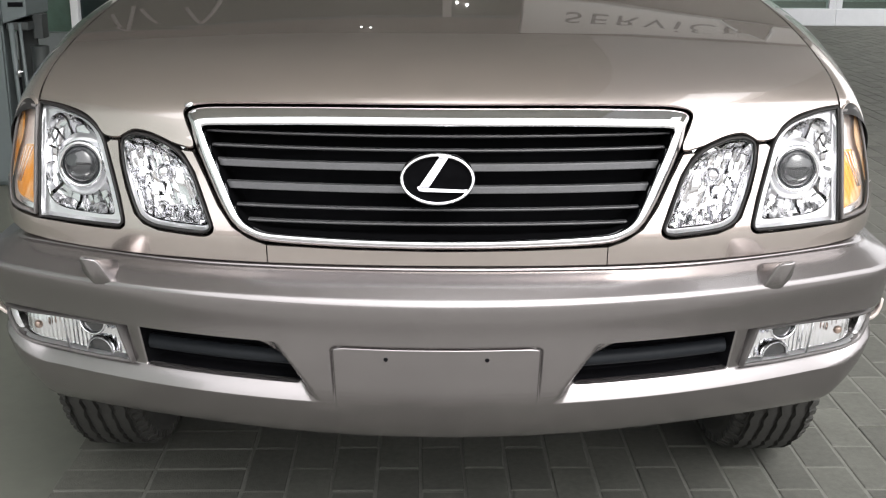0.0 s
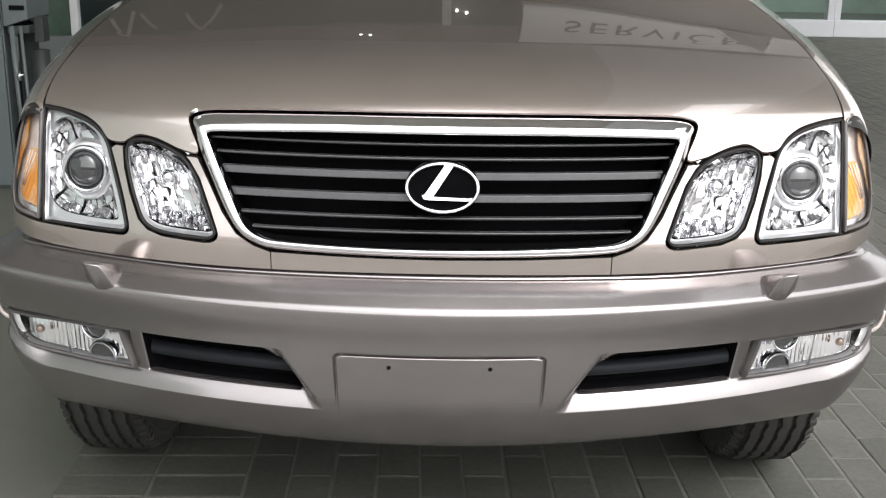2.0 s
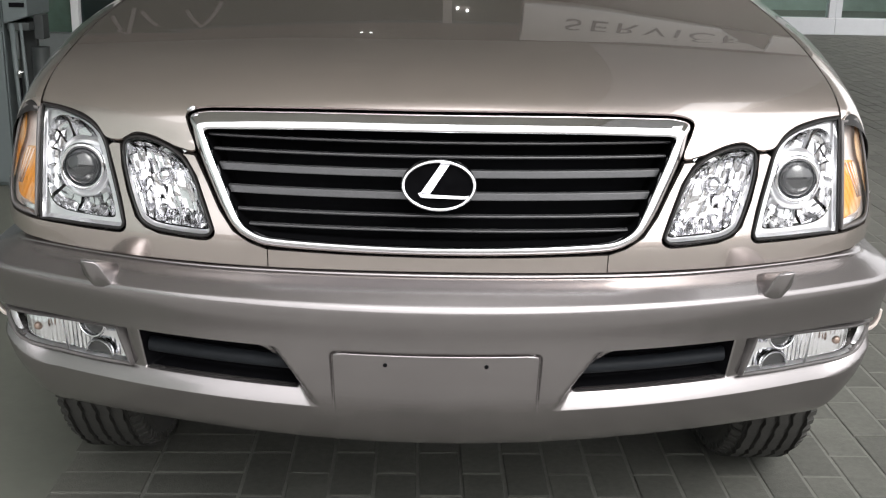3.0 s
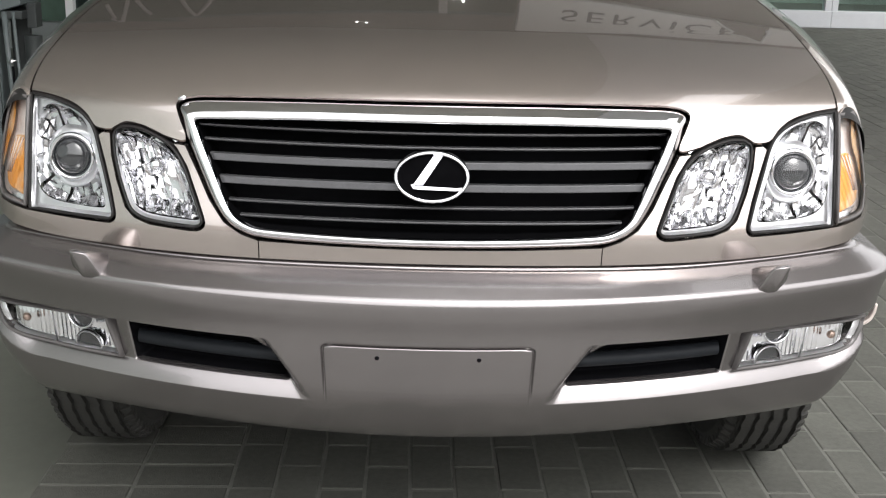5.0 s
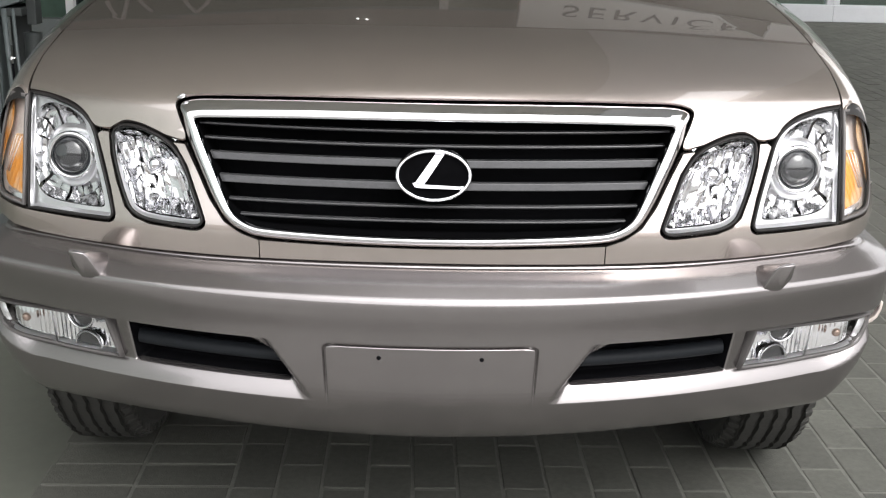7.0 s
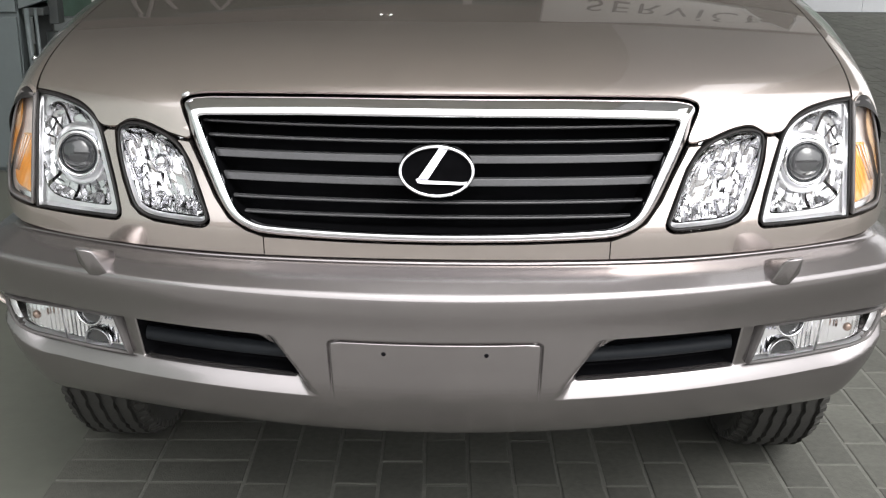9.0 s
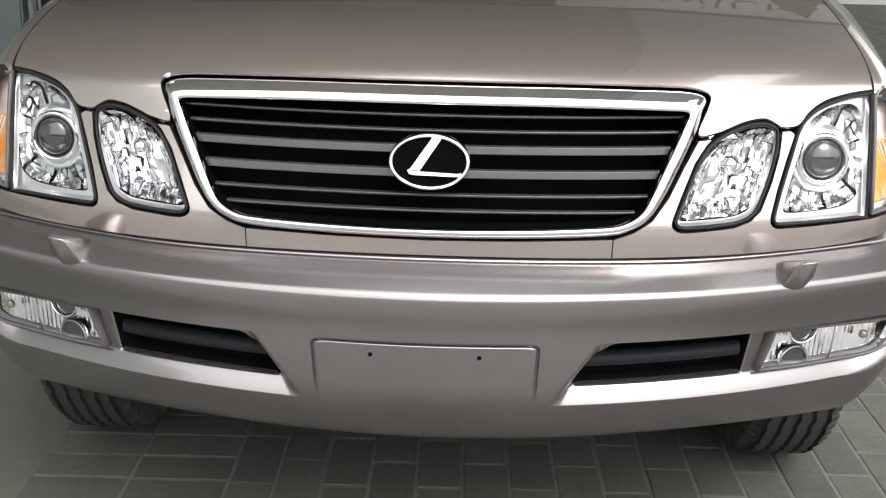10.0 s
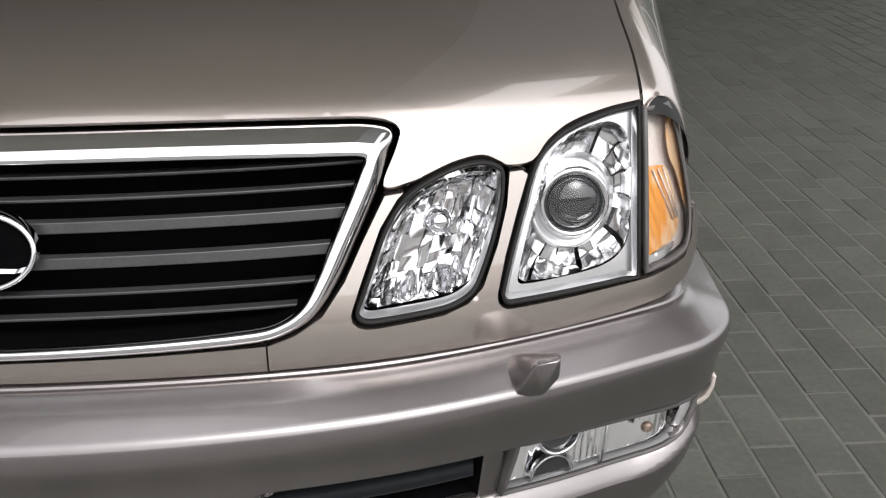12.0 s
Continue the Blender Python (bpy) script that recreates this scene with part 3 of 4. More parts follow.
skin_at = lambda p, off: on_skin(np.asarray(p), off)
for side in (1, -1):
    flip = (lambda l: np.array(l, float)) if side > 0 else mirror
    rnd = random.Random(8)
    # main headlamp
    head = new("headlamp")
    head.parent = suv
    loop = smooth_loop(flip(HEAD), 5, (0, len(HEAD) - 1))
    lens = lamp_case(head, loop, skin_at, 0.075, 0.0046, M_GASKET, .005)
    bowl = smooth_loop(flip(REFLECTOR), 4)
    part("trim_plate", sheet(lens, [bowl], skin_lift(0.0125), 0.012), M_RIM, head, "pale satin trim plate", smooth=True)
    part("faceted_reflector", facets(bowl, ray_cells(side, rnd), .034, -.05, .0021, rnd, .0135, .013), M_FACET, head, "cut mirror facets", smooth=True)
    px_, pz_ = side * .668, .826
    py_ = float(skin(px_, pz_)) + 0.022
    turn_ = np.linspace(0, 2 * math.pi, 48, endpoint=False)
    round_ = lambda r: np.stack([px_ + r * np.cos(turn_), pz_ + r * np.sin(turn_)], 1)
    flat_ring = lambda r, d: np.stack([px_ + r * np.cos(turn_), py_ + d + (.12 * side) * r * np.cos(turn_) + .08 * r * np.sin(turn_), pz_ + r * np.sin(turn_)], 1)
    part("projector_shroud", ring([skin_at(round_(.056), .042), skin_at(round_(.0555), .027), skin_at(round_(.051), .0255), flat_ring(.045, .004), flat_ring(.040, .008)]), M_RIM, head, "satin silver projector shroud", smooth=True, sharp=40)
    ax = (0.12 * side, -1, 0.08)
    part("projector_ring", torus(bmesh.new(), (px_, py_, pz_), .0405, .0055, ax, squash=1.2), M_CHROME, head, "chrome projector ring", smooth=True)
    part("projector_barrel", tube(bmesh.new(), (px_, py_ + .006, pz_), (px_ + .004, py_ + .04, pz_), .034, .036, 32), M_GREY, head)
    part("projector_lens", disc(bmesh.new(), (px_, py_ + .004, pz_), .0345, ax, 48, .020, 12), M_LENS, head, "dark convex projector lens", smooth=True)
    part("lens_band", torus(bmesh.new(), (px_, py_ + .001, pz_), .0345, .0026, ax, squash=.8), M_GREY, head, smooth=True)
    # small inner lamp
    small = new("inner_lamp")
    small.parent = suv
    loop = smooth_loop(flip(SMALL), 4)
    lens = lamp_case(small, loop, skin_at, 0.07, 0.0046, M_GASKET, .004)
    part("faceted_reflector", facets(inset(lens, .001), blade_cells(side, rnd), .054, -.20, .0036, rnd, wide=.022), M_FACET, small, "cut mirror blades", smooth=True)
    cap = bmesh.new()
    bmesh.ops.create_uvsphere(cap, u_segments=24, v_segments=14, radius=.0175, matrix=Matrix.Translation((side * .500, float(skin(.500, .823)) + .040, .823)))
    part("bulb_cap", cap, M_CHROME, small, "mirrored bulb cap", smooth=True)
    # turn signal
    turn = new("turn_signal")
    turn.parent = suv
    loop = smooth_loop(flip(TURN), 4, (0, 2, 8) if side > 0 else (0, 6, 8))
    part("gasket", ring([skin_at(loop, 0.03), skin_at(loop, -0.001), skin_at(inset(loop, .0055), -0.001), skin_at(inset(loop, .0055), 0.01)]), M_BEZEL, turn, smooth=True, sharp=60)
    c = sheet(inset(loop, .0055), [], skin_lift(0.001), 0.008)
    cov = part("lens", c, M_CLEAR, turn, "clear turn signal lens", smooth=True)
    cov.visible_shadow = False
    def amber_flutes(q, d=0):
        r = on_skin(q, .014)
        r[:, 1] += .0012 * np.abs(np.sin((np.abs(q[:, 0]) + .42 * q[:, 1]) * np.pi / .0105))
        return r

    low = [(.766, .850), (.780, .853), (.793, .850), (.803, .832), (.813, .800), (.817, .772), (.808, .757), (.786, .751), (.766, .748)]
    part("amber_reflector", sheet(smooth_loop(flip(low), 4), [], amber_flutes, .0022), M_AMBER_BACK, turn, "fluted amber reflector", smooth=True)
    high = [(.797, .924), (.804, .916), (.817, .870), (.827, .830), (.832, .800), (.830, .786), (.822, .806), (.812, .836), (.800, .862), (.795, .890)]
    part("amber_strip", sheet(smooth_loop(flip(high), 4), [], skin_lift(.010), .004), M_AMBER_BACK, turn, "amber strip along the outer edge", smooth=True)
    foot = [(.765, .735), (.790, .739), (.806, .748), (.807, .755), (.790, .749), (.765, .745)]
    part("foot_mirror", sheet(smooth_loop(flip(foot), 4), [], skin_lift(.011), .005), M_FLUTE, turn, "bright mirror strip", smooth=True)
    for xa, xb in ((.776, .807), (.784, .813), (.791, .816)):
        rod = [on_skin(np.array([(side * (xa + (xb - xa) * k), .849 - (.849 - .782) * k)]), .0125)[0] for k in (0, 1)]
        part("flute", tube(bmesh.new(), tuple(rod[0]), tuple(rod[1]), .0011, .0017, 10), M_PALE, turn, smooth=True)
    part("bowl_back", sheet(inset(loop, .004), [], skin_lift(0.022), 0.012), M_PALE, turn, "pale translucent plastic", smooth=True)


# bumper
def bumper_plan():
    """The bumper's plan line: a shallow curve that turns back round the corners. Points and outward normals."""
    xs = np.linspace(0, .782, 90)
    pts = [(x, .34 * x * x + .9 * float(flat(x))) for x in xs]
    x, y = pts[-1]
    h = math.atan2(2 * .34 * .782, 1)
    end = radians(87)
    k, arc = 40, 0.118
    for i in range(k):
        t = (i + .5) / k
        hh = h + (end - h) * (t * t * (3 - 2 * t) * .5 + t * .5)
        x, y = x + arc / k * math.cos(hh), y + arc / k * math.sin(hh)
        pts.append((x, y))
    for i in range(25):
        x, y = x + .012 * math.cos(end), y + .012 * math.sin(end)
        pts.append((x, y))
    return np.array(pts)


PLAN = bumper_plan()
PLAN_X = np.concatenate([-PLAN[:0:-1, 0], PLAN[:, 0]])
PLAN_Y = np.concatenate([PLAN[:0:-1, 1], PLAN[:, 1]])
PLAN_S = np.concatenate([[0], np.cumsum(np.hypot(np.diff(PLAN_X), np.diff(PLAN_Y)))])
PLAN_S -= PLAN_S[len(PLAN_S) // 2]


def arc_of(x):
    return np.interp(x, PLAN_X, PLAN_S)


PROFILE = [(.655, .085), (.664, .030), (.677, .0235), (.6812, .0195), (.6812, .0155), (.680, .0115), (.678, .0075), (.6755, .0055), (.6735, -.001), (.669, -.010), (.661, -.029), (.6505, -.0495), (.6460, -.0570), (.641, -.0605), (.635, -.0615), (.627, -.0606), (.611, -.0562), (.58, -.0450), (.55, -.0365), (.50, -.0240), (.44, -.0085), (.40, .008), (.37, .026), (.352, .042), (.338, .062), (.333, .085), (.335, .11)]
PROF = open_curve(PROFILE, 6)


def vent_depth(x, z):
    """How far a point lies inside the air intake's outline, whose inner corners are rounded."""
    x, z = np.asarray(x, float), np.asarray(z, float)
    du, dt, db, dx = x - (.224 + (z - .438) * .60), .5495 - z, z - .4600, .5515 - x
    d = np.minimum(np.minimum(du, dx), np.minimum(dt, db))
    for r, e in ((.058, dt), (.026, db)):
        near = (du < r) & (e < r)
        d = np.where(near, np.minimum(d, r - np.hypot(np.maximum(r - du, 0), np.maximum(r - e, 0))), d)
    return d


def bumper_offset(s, z, zi):
    """How far the skin lies behind the plan line: the section, the scoop round vents and fog lamps, and the plate's field."""
    x = np.abs(np.interp(s, PLAN_S, PLAN_X))
    inner = .212 + (z - .438) * .60
    w = np.clip((x - inner) / .024, 0, 1)
    w = w * w * (3 - 2 * w)
    outer = np.clip((.872 - x) / .05, 0, 1)
    up = np.clip((.5555 - z) / .005, 0, 1)
    low = .432 + .05 * np.clip((x - .76) / .08, 0, 1) ** 2
    down = np.clip((z - low) / .029, 0, 1)
    down = .8 * down + .2 * down * down
    scoop = .025 * w * up * down * outer
    # pits for the vent and the fog lamp
    vent = np.clip(vent_depth(x, z) / .008, 0, 1)
    fog = np.clip((x - .578) / .006, 0, 1) * np.clip((.838 - x) / .006, 0, 1) * np.clip((.545 - z) / .005, 0, 1) * np.clip((z - np.maximum(.463, low + .027)) / .006, 0, 1)
    scoop = scoop + .050 * np.maximum(vent, fog)
    q = np.maximum(np.abs(s) - (.187 - .014), 0), np.maximum(np.abs(z - .44) - (.115 - .014), 0)
    sd = np.hypot(*q) - .014
    field = .010 * np.exp(-((sd + .002) / .0016) ** 2) * np.clip((z - .42) / .08, 0, 1)
    return zi + scoop + field


def sunk(x, z):
    """How far the middle of the bumper hangs below its ends."""
    return -.9 * flat(x) * (.34 + .5 * np.clip(.68 - z, 0, 1)) * np.clip((.676 - z) / .034, 0, 1)


def bumper_point(s, z, zi):
    p = bumper_point_plain(s, z, bumper_offset(s, z, zi))
    x = np.abs(np.interp(s, PLAN_S, PLAN_X))
    p[..., 2] -= .014 * np.clip((x - .35) / .45, 0, 1) ** 2 * np.clip((.42 - z) / .06, 0, 1)
    p[..., 2] -= .003 * np.clip((np.abs(s) - .78) / .17, 0, 1) ** 2 * np.clip((z - .60) / .05, 0, 1)
    return p


def profile_off(z):
    body = PROF[int(np.argmax(PROF[:, 0])):-8]
    order = np.argsort(body[:, 0])
    return np.interp(z, body[order, 0], body[order, 1])


def bumper_at(p, off):
    """A point (x, z) of the bumper's plain face, moved back by off."""
    p = np.asarray(p)
    return bumper_point_plain(arc_of(p[:, 0]), p[:, 1], profile_off(p[:, 1]) + off)


def bumper_point_plain(s, z, off):
    x, y = np.interp(s, PLAN_S, PLAN_X), np.interp(s, PLAN_S, PLAN_Y)
    e = 0.004
    tx, ty = np.interp(s + e, PLAN_S, PLAN_X) - np.interp(s - e, PLAN_S, PLAN_X), np.interp(s + e, PLAN_S, PLAN_Y) - np.interp(s - e, PLAN_S, PLAN_Y)
    l = np.hypot(tx, ty) + 1e-12
    # round the corners the lower face keeps nearly as wide as the ridge
    c = np.clip((np.abs(s) - .74) / .16, 0, 1)
    c = c * c * (3 - 2 * c)
    off = off - .014 * c * np.clip((.600 - z) / .09, 0, 1) * np.clip((z - .34) / .08, 0, 1)
    return np.stack([x - ty / l * off, y + tx / l * off, z + sunk(x, z)], -1)


def in_intake(s, z):
    return float(vent_depth(abs(float(np.interp(s, PLAN_S, PLAN_X))), z)) > .0015


def build_bumper():
    body = PROF
    fine = sorted(set(np.round(np.concatenate([np.linspace(.549, .557, 9), np.linspace(.43, .47, 17), np.linspace(.47, .556, 44)]), 5)), reverse=True)
    tail = [tuple(p) for p in body if p[0] < .345]
    peak = int(np.argmax(body[:, 0]))
    lead = [tuple(p) for p in body[:peak]]
    rest = [tuple(p) for p in body[peak:]] + [(z, float(profile_off(z))) for z in fine]
    main = lead + sorted([p for p in rest if p[0] >= .345], key=lambda p: -p[0]) + tail
    lim = PLAN_S[-1]
    cols = np.concatenate([np.linspace(-lim, lim, 240), np.linspace(.18, .192, 9), -np.linspace(.18, .192, 9), np.linspace(.20, .34, 34), -np.linspace(.20, .34, 34), *[k * np.linspace(arc_of(v) - .008, arc_of(v) + .008, 7) for k in (1, -1) for v in (.5485, .581, .835)]])
    cols = np.unique(np.round(cols, 5))
    bm = bmesh.new()
    rows = []
    for z, zi in main:
        P = bumper_point(cols, np.full(len(cols), z), np.full(len(cols), zi))
        rows.append([bm.verts.new(p) for p in P])
    dark = {1: bmesh.new(), -1: bmesh.new()}
    for k, (a, b) in enumerate(zip(rows, rows[1:])):
        z = (main[k][0] + main[k + 1][0]) / 2
        for i in range(len(cols) - 1):
            s = (cols[i] + cols[i + 1]) / 2
            if main[k][1] < .04 and in_intake(s, z):
                d = dark[1 if s > 0 else -1]
                d.faces.new([d.verts.new(v.co) for v in (a[i], b[i], b[i + 1], a[i + 1])])
            else:
                bm.faces.new((a[i], b[i], b[i + 1], a[i + 1]))
    bmesh.ops.remove_doubles(bm, verts=bm.verts, dist=1e-5)
    ob = part("bumper", bm, M_LOWER, suv, "warm grey painted plastic bumper", smooth=True)
    wells = {}
    for side, d in dark.items():
        bmesh.ops.remove_doubles(d, verts=d.verts, dist=1e-5)
        wells[side] = part("air_intake", d, M_BLACK, ob, "black plastic air intake", smooth=True)
    return ob, wells


bumper, intakes = build_bumper()
for s in (-1, 1):
    c = bumper_at(np.array([(s * .089, .531)]), -.001)[0]
    # solid black disc stands in for the shaded inside of the hole
    part("screw_hole_shade", tube(bmesh.new(), (c[0], c[1], c[2]), (c[0], c[1] + .01, c[2]), .0040, seg=12), M_BLACK, bumper)

FOG = [(.586, .5475), (.66, .547), (.76, .542), (.832, .536), (.834, .50), (.822, .474), (.776, .463), (.672, .4605), (.574, .463)]
for side in (1, -1):
    flip = (lambda l: np.array(l, float)) if side > 0 else mirror
    v = intakes[side]
    bm = bmesh.new()
    rows = []
    for x in np.linspace(.268, .548, 30):
        p = bumper_at(np.array([(side * x, .506)]), .048)[0]
        rows.append([bm.verts.new((p[0], p[1] + .018 * math.cos(t), p[2] + .014 * math.sin(t))) for t in np.linspace(0, 2 * math.pi, 10, endpoint=False)])
    for a, b in zip(rows, rows[1:]):
        for j in range(10):
            bm.faces.new((a[j], b[j], b[(j + 1) % 10], a[(j + 1) % 10]))
    bmesh.ops.recalc_face_normals(bm, faces=bm.faces)
    part("intake_bar", bm, M_GREY, v, smooth=True)
    f = new("fog_lamp")
    f.parent = bumper
    loop = smooth_loop(flip(FOG), 4, (0, 8))
    lens = lamp_case(f, loop, lambda p, off: bumper_at(p, off + .015), .052, .006, M_BEZEL, .004)
    def fluted(p, d=0):
        q = bumper_at(p, .041)
        ax = np.abs(p[:, 0])
        q[:, 1] += .40 * (p[:, 1] - .505) + np.where(ax > .675, .0022, .0008) * np.clip((.735 - ax) / .02, .42, 1) * np.abs(np.sin(ax * np.pi / .0095))
        return q

    part("fluted_reflector", sheet(inset(lens, .002), [], fluted, .0026), M_FLUTE, f, "fluted mirror reflector", smooth=True)
    bulb = bumper_at(np.array([(side * .775, .508)]), .024)[0]
    part("bulb", disc(bmesh.new(), tuple(bulb), .0085, (0, -1, 0), 20, .006), M_BULB, f, "pale amber bulb", smooth=True)
    for zc, a0 in ((.543, math.pi), (.474, 0.0)):
        arc = np.linspace(a0, a0 + math.pi, 20)
        cc = bumper_at(np.array([(side * .645, zc)]), .019)[0]
        bow = lambda r, d: [(cc[0] + r * math.cos(t), cc[1] + d + .42 * side * r * math.cos(t), cc[2] + r * math.sin(t)) for t in arc]
        bm = bmesh.new()
        rows = [[bm.verts.new(q) for q in bow(r, d)] for r, d in ((.0305, .008), (.0300, .001), (.0285, -.002), (.0265, -.002), (.0250, .001), (.0245, .010))]
        for u, v_ in zip(rows, rows[1:]):
            for j in range(19):
                bm.faces.new((u[j], u[j + 1], v_[j + 1], v_[j]))
        part("projector_ring", bm, M_CHROME, f, smooth=True)
        bm = bmesh.new()
        bm.faces.new([bm.verts.new(q) for q in bow(.0246, .006)])
        part("projector_lens", bm, M_LENS, f)
    lo_, hi_ = (bumper_at(np.array([(side * x, z)]), .020)[0] for x, z in ((.716, .468), (.711, .541)))
    part("divider", tube(bmesh.new(), tuple(lo_), tuple(hi_), .0022, seg=10), M_RIM, f, smooth=True)
    # headlamp washer cap on the bumper's shelf
    w = bmesh.new()
    pts = [(.634, .040, .692), (.606, .038, .688), (.637, .055, .692), (.608, .053, .688), (.581, .056, .634), (.618, .058, .638), (.637, .060, .660),
           (.586, .105, .670), (.572, .090, .655), (.642, .110, .668), (.585, .110, .630), (.635, .110, .630)]
    bmesh.ops.convex_hull(w, input=[w.verts.new((side * x, y, z)) for x, y, z in pts])
    bmesh.ops.bevel(w, geom=list(w.edges), offset=.0028, segments=3, affect="EDGES", profile=.5)
    bmesh.ops.recalc_face_normals(w, faces=w.faces)
    part("washer_cap", w, M_LOWER, bumper, smooth=True, sharp=70)


# pale rim of the wheel arch liner that shows past each lower corner of the bumper
for side in (1, -1):
    rim_ = slab([(side * x, z) for x, z in ((.840, .504), (.855, .507), (.866, .512), (.875, .521), (.881, .536), (.883, .554), (.877, .555), (.875, .538), (.869, .525), (.861, .518), (.852, .513), (.840, .510))], .248, .262)
    for v in rim_.verts:
        v.co = Vector((v.co.x, v.co.z, v.co.y))
    bmesh.ops.recalc_face_normals(rim_, faces=rim_.faces)
    bmesh.ops.bevel(rim_, geom=list(rim_.edges), offset=.002, segments=2, affect="EDGES", profile=.5)
    part("arch_liner", rim_, M_PALE, bumper, "pale rim of the wheel arch liner", smooth=True, sharp=50)


# fenders: from the hood's edge over a rounded shoulder and down the side
def skin_z(x, y):
    """Height of the rounded front skin over a place of the plan."""
    lo, hi = .60, float(hood_z(x, y)) + .01
    for _ in range(30):
        z = (lo + hi) / 2
        if smin(y - front_y(x, z), hood_z(x, y) - z) > 0:
            lo = z
        else:
            hi = z
    return lo


def build_fender(side):
    ys = np.concatenate([np.linspace(.300, .46, 24), np.linspace(.48, 1.45, 45)])
    hs = open_curve(HOOD_SIDE, 8)
    edge = lambda y: float(np.interp(y, hs[:, 1], hs[:, 0])) + .004
    bm = bmesh.new()
    rows = []

    def shoulder(y, w, sweep, drop=0.0):
        """A row over the shoulder; the front rows lean forward towards the hood and sweep back over the turn signal."""
        near = max(0, (.46 - y) / .16)
        pts = []
        for t in np.linspace(0, 1, 14):
            yy = y + (sweep * math.sin(math.pi * t) - .042 * (1 - t)) * near
            x0, a = edge(yy), t * math.pi / 2
            pts.append((x0 + w * math.sin(a), yy, skin_z(x0, yy) - .001 - drop - .10 * (1 - math.cos(a)) - .02 * t))
        return pts

    seal = bmesh.new()
    strip = [[seal.verts.new((side * x, y, z)) for x, y, z in shoulder(.300, .071, k, .004)] for k in (-.006, .01, .034)]
    for p, q in zip(strip, strip[1:]):
        for i in range(13):
            seal.faces.new((p[i], p[i + 1], q[i + 1], q[i]))
    part("fender_seal", seal, M_GASKET, suv, "black rubber seal over the turn signal", smooth=True)
    for y in ys:
        w = .071 + .038 * min(1, max(0, (y - .30) / .56)) ** .8
        pts = shoulder(y, w, .018)
        x1, _, z1 = pts[-1]
        arch = .78 if y < .42 else min(.80, .36 + math.sqrt(max(.0001, .44**2 - min(.44, abs(y - .805)) ** 2)))
        low = arch if .42 < y < 1.25 else .55
        for k in range(1, 6):
            zz = z1 + (low - z1) * k / 5
            pts.append((x1 + .01 * (z1 - zz), y, zz))
        if not rows:
            # the flange that turns in behind the turn signal
            for dx, dy in ((.026, .012), (.010, .001), (.003, .0)):
                rows.append([bm.verts.new((side * (q[0] - dx * min(1, i / 5)), q[1] + dy, q[2])) for i, q in enumerate(pts)])
            rows.append([bm.verts.new((side * q[0], q[1] + .003, q[2])) for q in pts])
            continue
        rows.append([bm.verts.new((side * q[0], q[1], q[2])) for q in pts])
    for a, b in zip(rows, rows[1:]):
        for i in range(len(a) - 1):
            bm.faces.new((a[i], a[i + 1], b[i + 1], b[i]) if side < 0 else (a[i], b[i], b[i + 1], a[i + 1]))
    part("fender", bm, M_UPPER, suv, smooth=True)


build_fender(1), build_fender(-1)


# wheels
def build_wheel(side, y):
    w = new("wheel")
    w.parent = suv
    w.location = (side * .765, y, .385)
    R, W = .385, .094
    prof = [(.23, -W), (.30, -W - .006), (.345, -W), (.368, -W + .012), (.378, -W + .024)]
    grooves = (-.062, -.031, 0, .031, .062)
    for g in grooves:
        crown = .389 - .30 * g * g
        prof += [(crown, g - .0055), (crown - .010, g - .004), (crown - .010, g + .004), (crown, g + .0055)]
    prof += [(r, -x) for r, x in prof[4::-1]]
    bm = bmesh.new()
    seg = 180
    rows = []
    for i in range(seg):
        t = 2 * math.pi * i / seg
        zig = .0020 * (abs((i % 4) - 2) - 1) + .0010 * ((i * 7) % 3 - 1)
        rows.append([bm.verts.new((x + (zig if abs(x) < .08 else 0), r * math.cos(t), r * math.sin(t))) for r, x in prof])
    for i in range(seg):
        a, b = rows[i], rows[(i + 1) % seg]
        for j in range(len(prof) - 1):
            bm.faces.new((a[j], b[j], b[j + 1], a[j + 1]))
    bmesh.ops.recalc_face_normals(bm, faces=bm.faces)
    tyre = part("tyre", bm, M_RUBBER, w, "black ribbed tyre")
    # narrow sipes across the ribs and notched shoulders
    bm = bmesh.new()
    for i in range(75):
        for k, xo in enumerate((-.078, .078)):
            t = 2 * math.pi * (i + k * .5) / 75
            hw, ht, r0, r1 = .011, .021, .350, .3835
            vs = []
            for r in (r0, r1):
                for sx, st in ((-1, -1), (1, -1), (1, 1), (-1, 1)):
                    tt = t + st * ht
                    rr = r - (.010 if sx * xo > 0 else 0)
                    vs.append(bm.verts.new((xo + sx * hw, rr * math.cos(tt), rr * math.sin(tt))))
            for q in ((4, 5, 6, 7), (0, 1, 5, 4), (1, 2, 6, 5), (2, 3, 7, 6), (3, 0, 4, 7)):
                bm.faces.new([vs[j] for j in q])
    bmesh.ops.recalc_face_normals(bm, faces=bm.faces)
    tagged(part("shoulder_tread", bm, M_RUBBER, tyre), kind="stuff")
    part("rim", tube(bmesh.new(), (-.10, 0, 0), (.10, 0, 0), .235, seg=40), M_REFLECT, w, "alloy rim")


build_wheel(1, .805), build_wheel(-1, .805)
build_wheel(1, 3.70), build_wheel(-1, 3.70)
# underbody and the plain rest of the body behind the hood
bm = bmesh.new()
box(bm, -.62, .62, .25, 4.5, .34, .62, .02)
box(bm, -.70, .70, .80, .92, .30, .42, .02)
box(bm, -.16, .16, .50, 4.3, .24, .40, .02)
part("underbody", bm, M_DARK, suv)
bm = bmesh.new()
box(bm, -.76, .76, .30, 1.44, .62, .90, .02)
part("engine_bay", bm, M_DARK, suv)


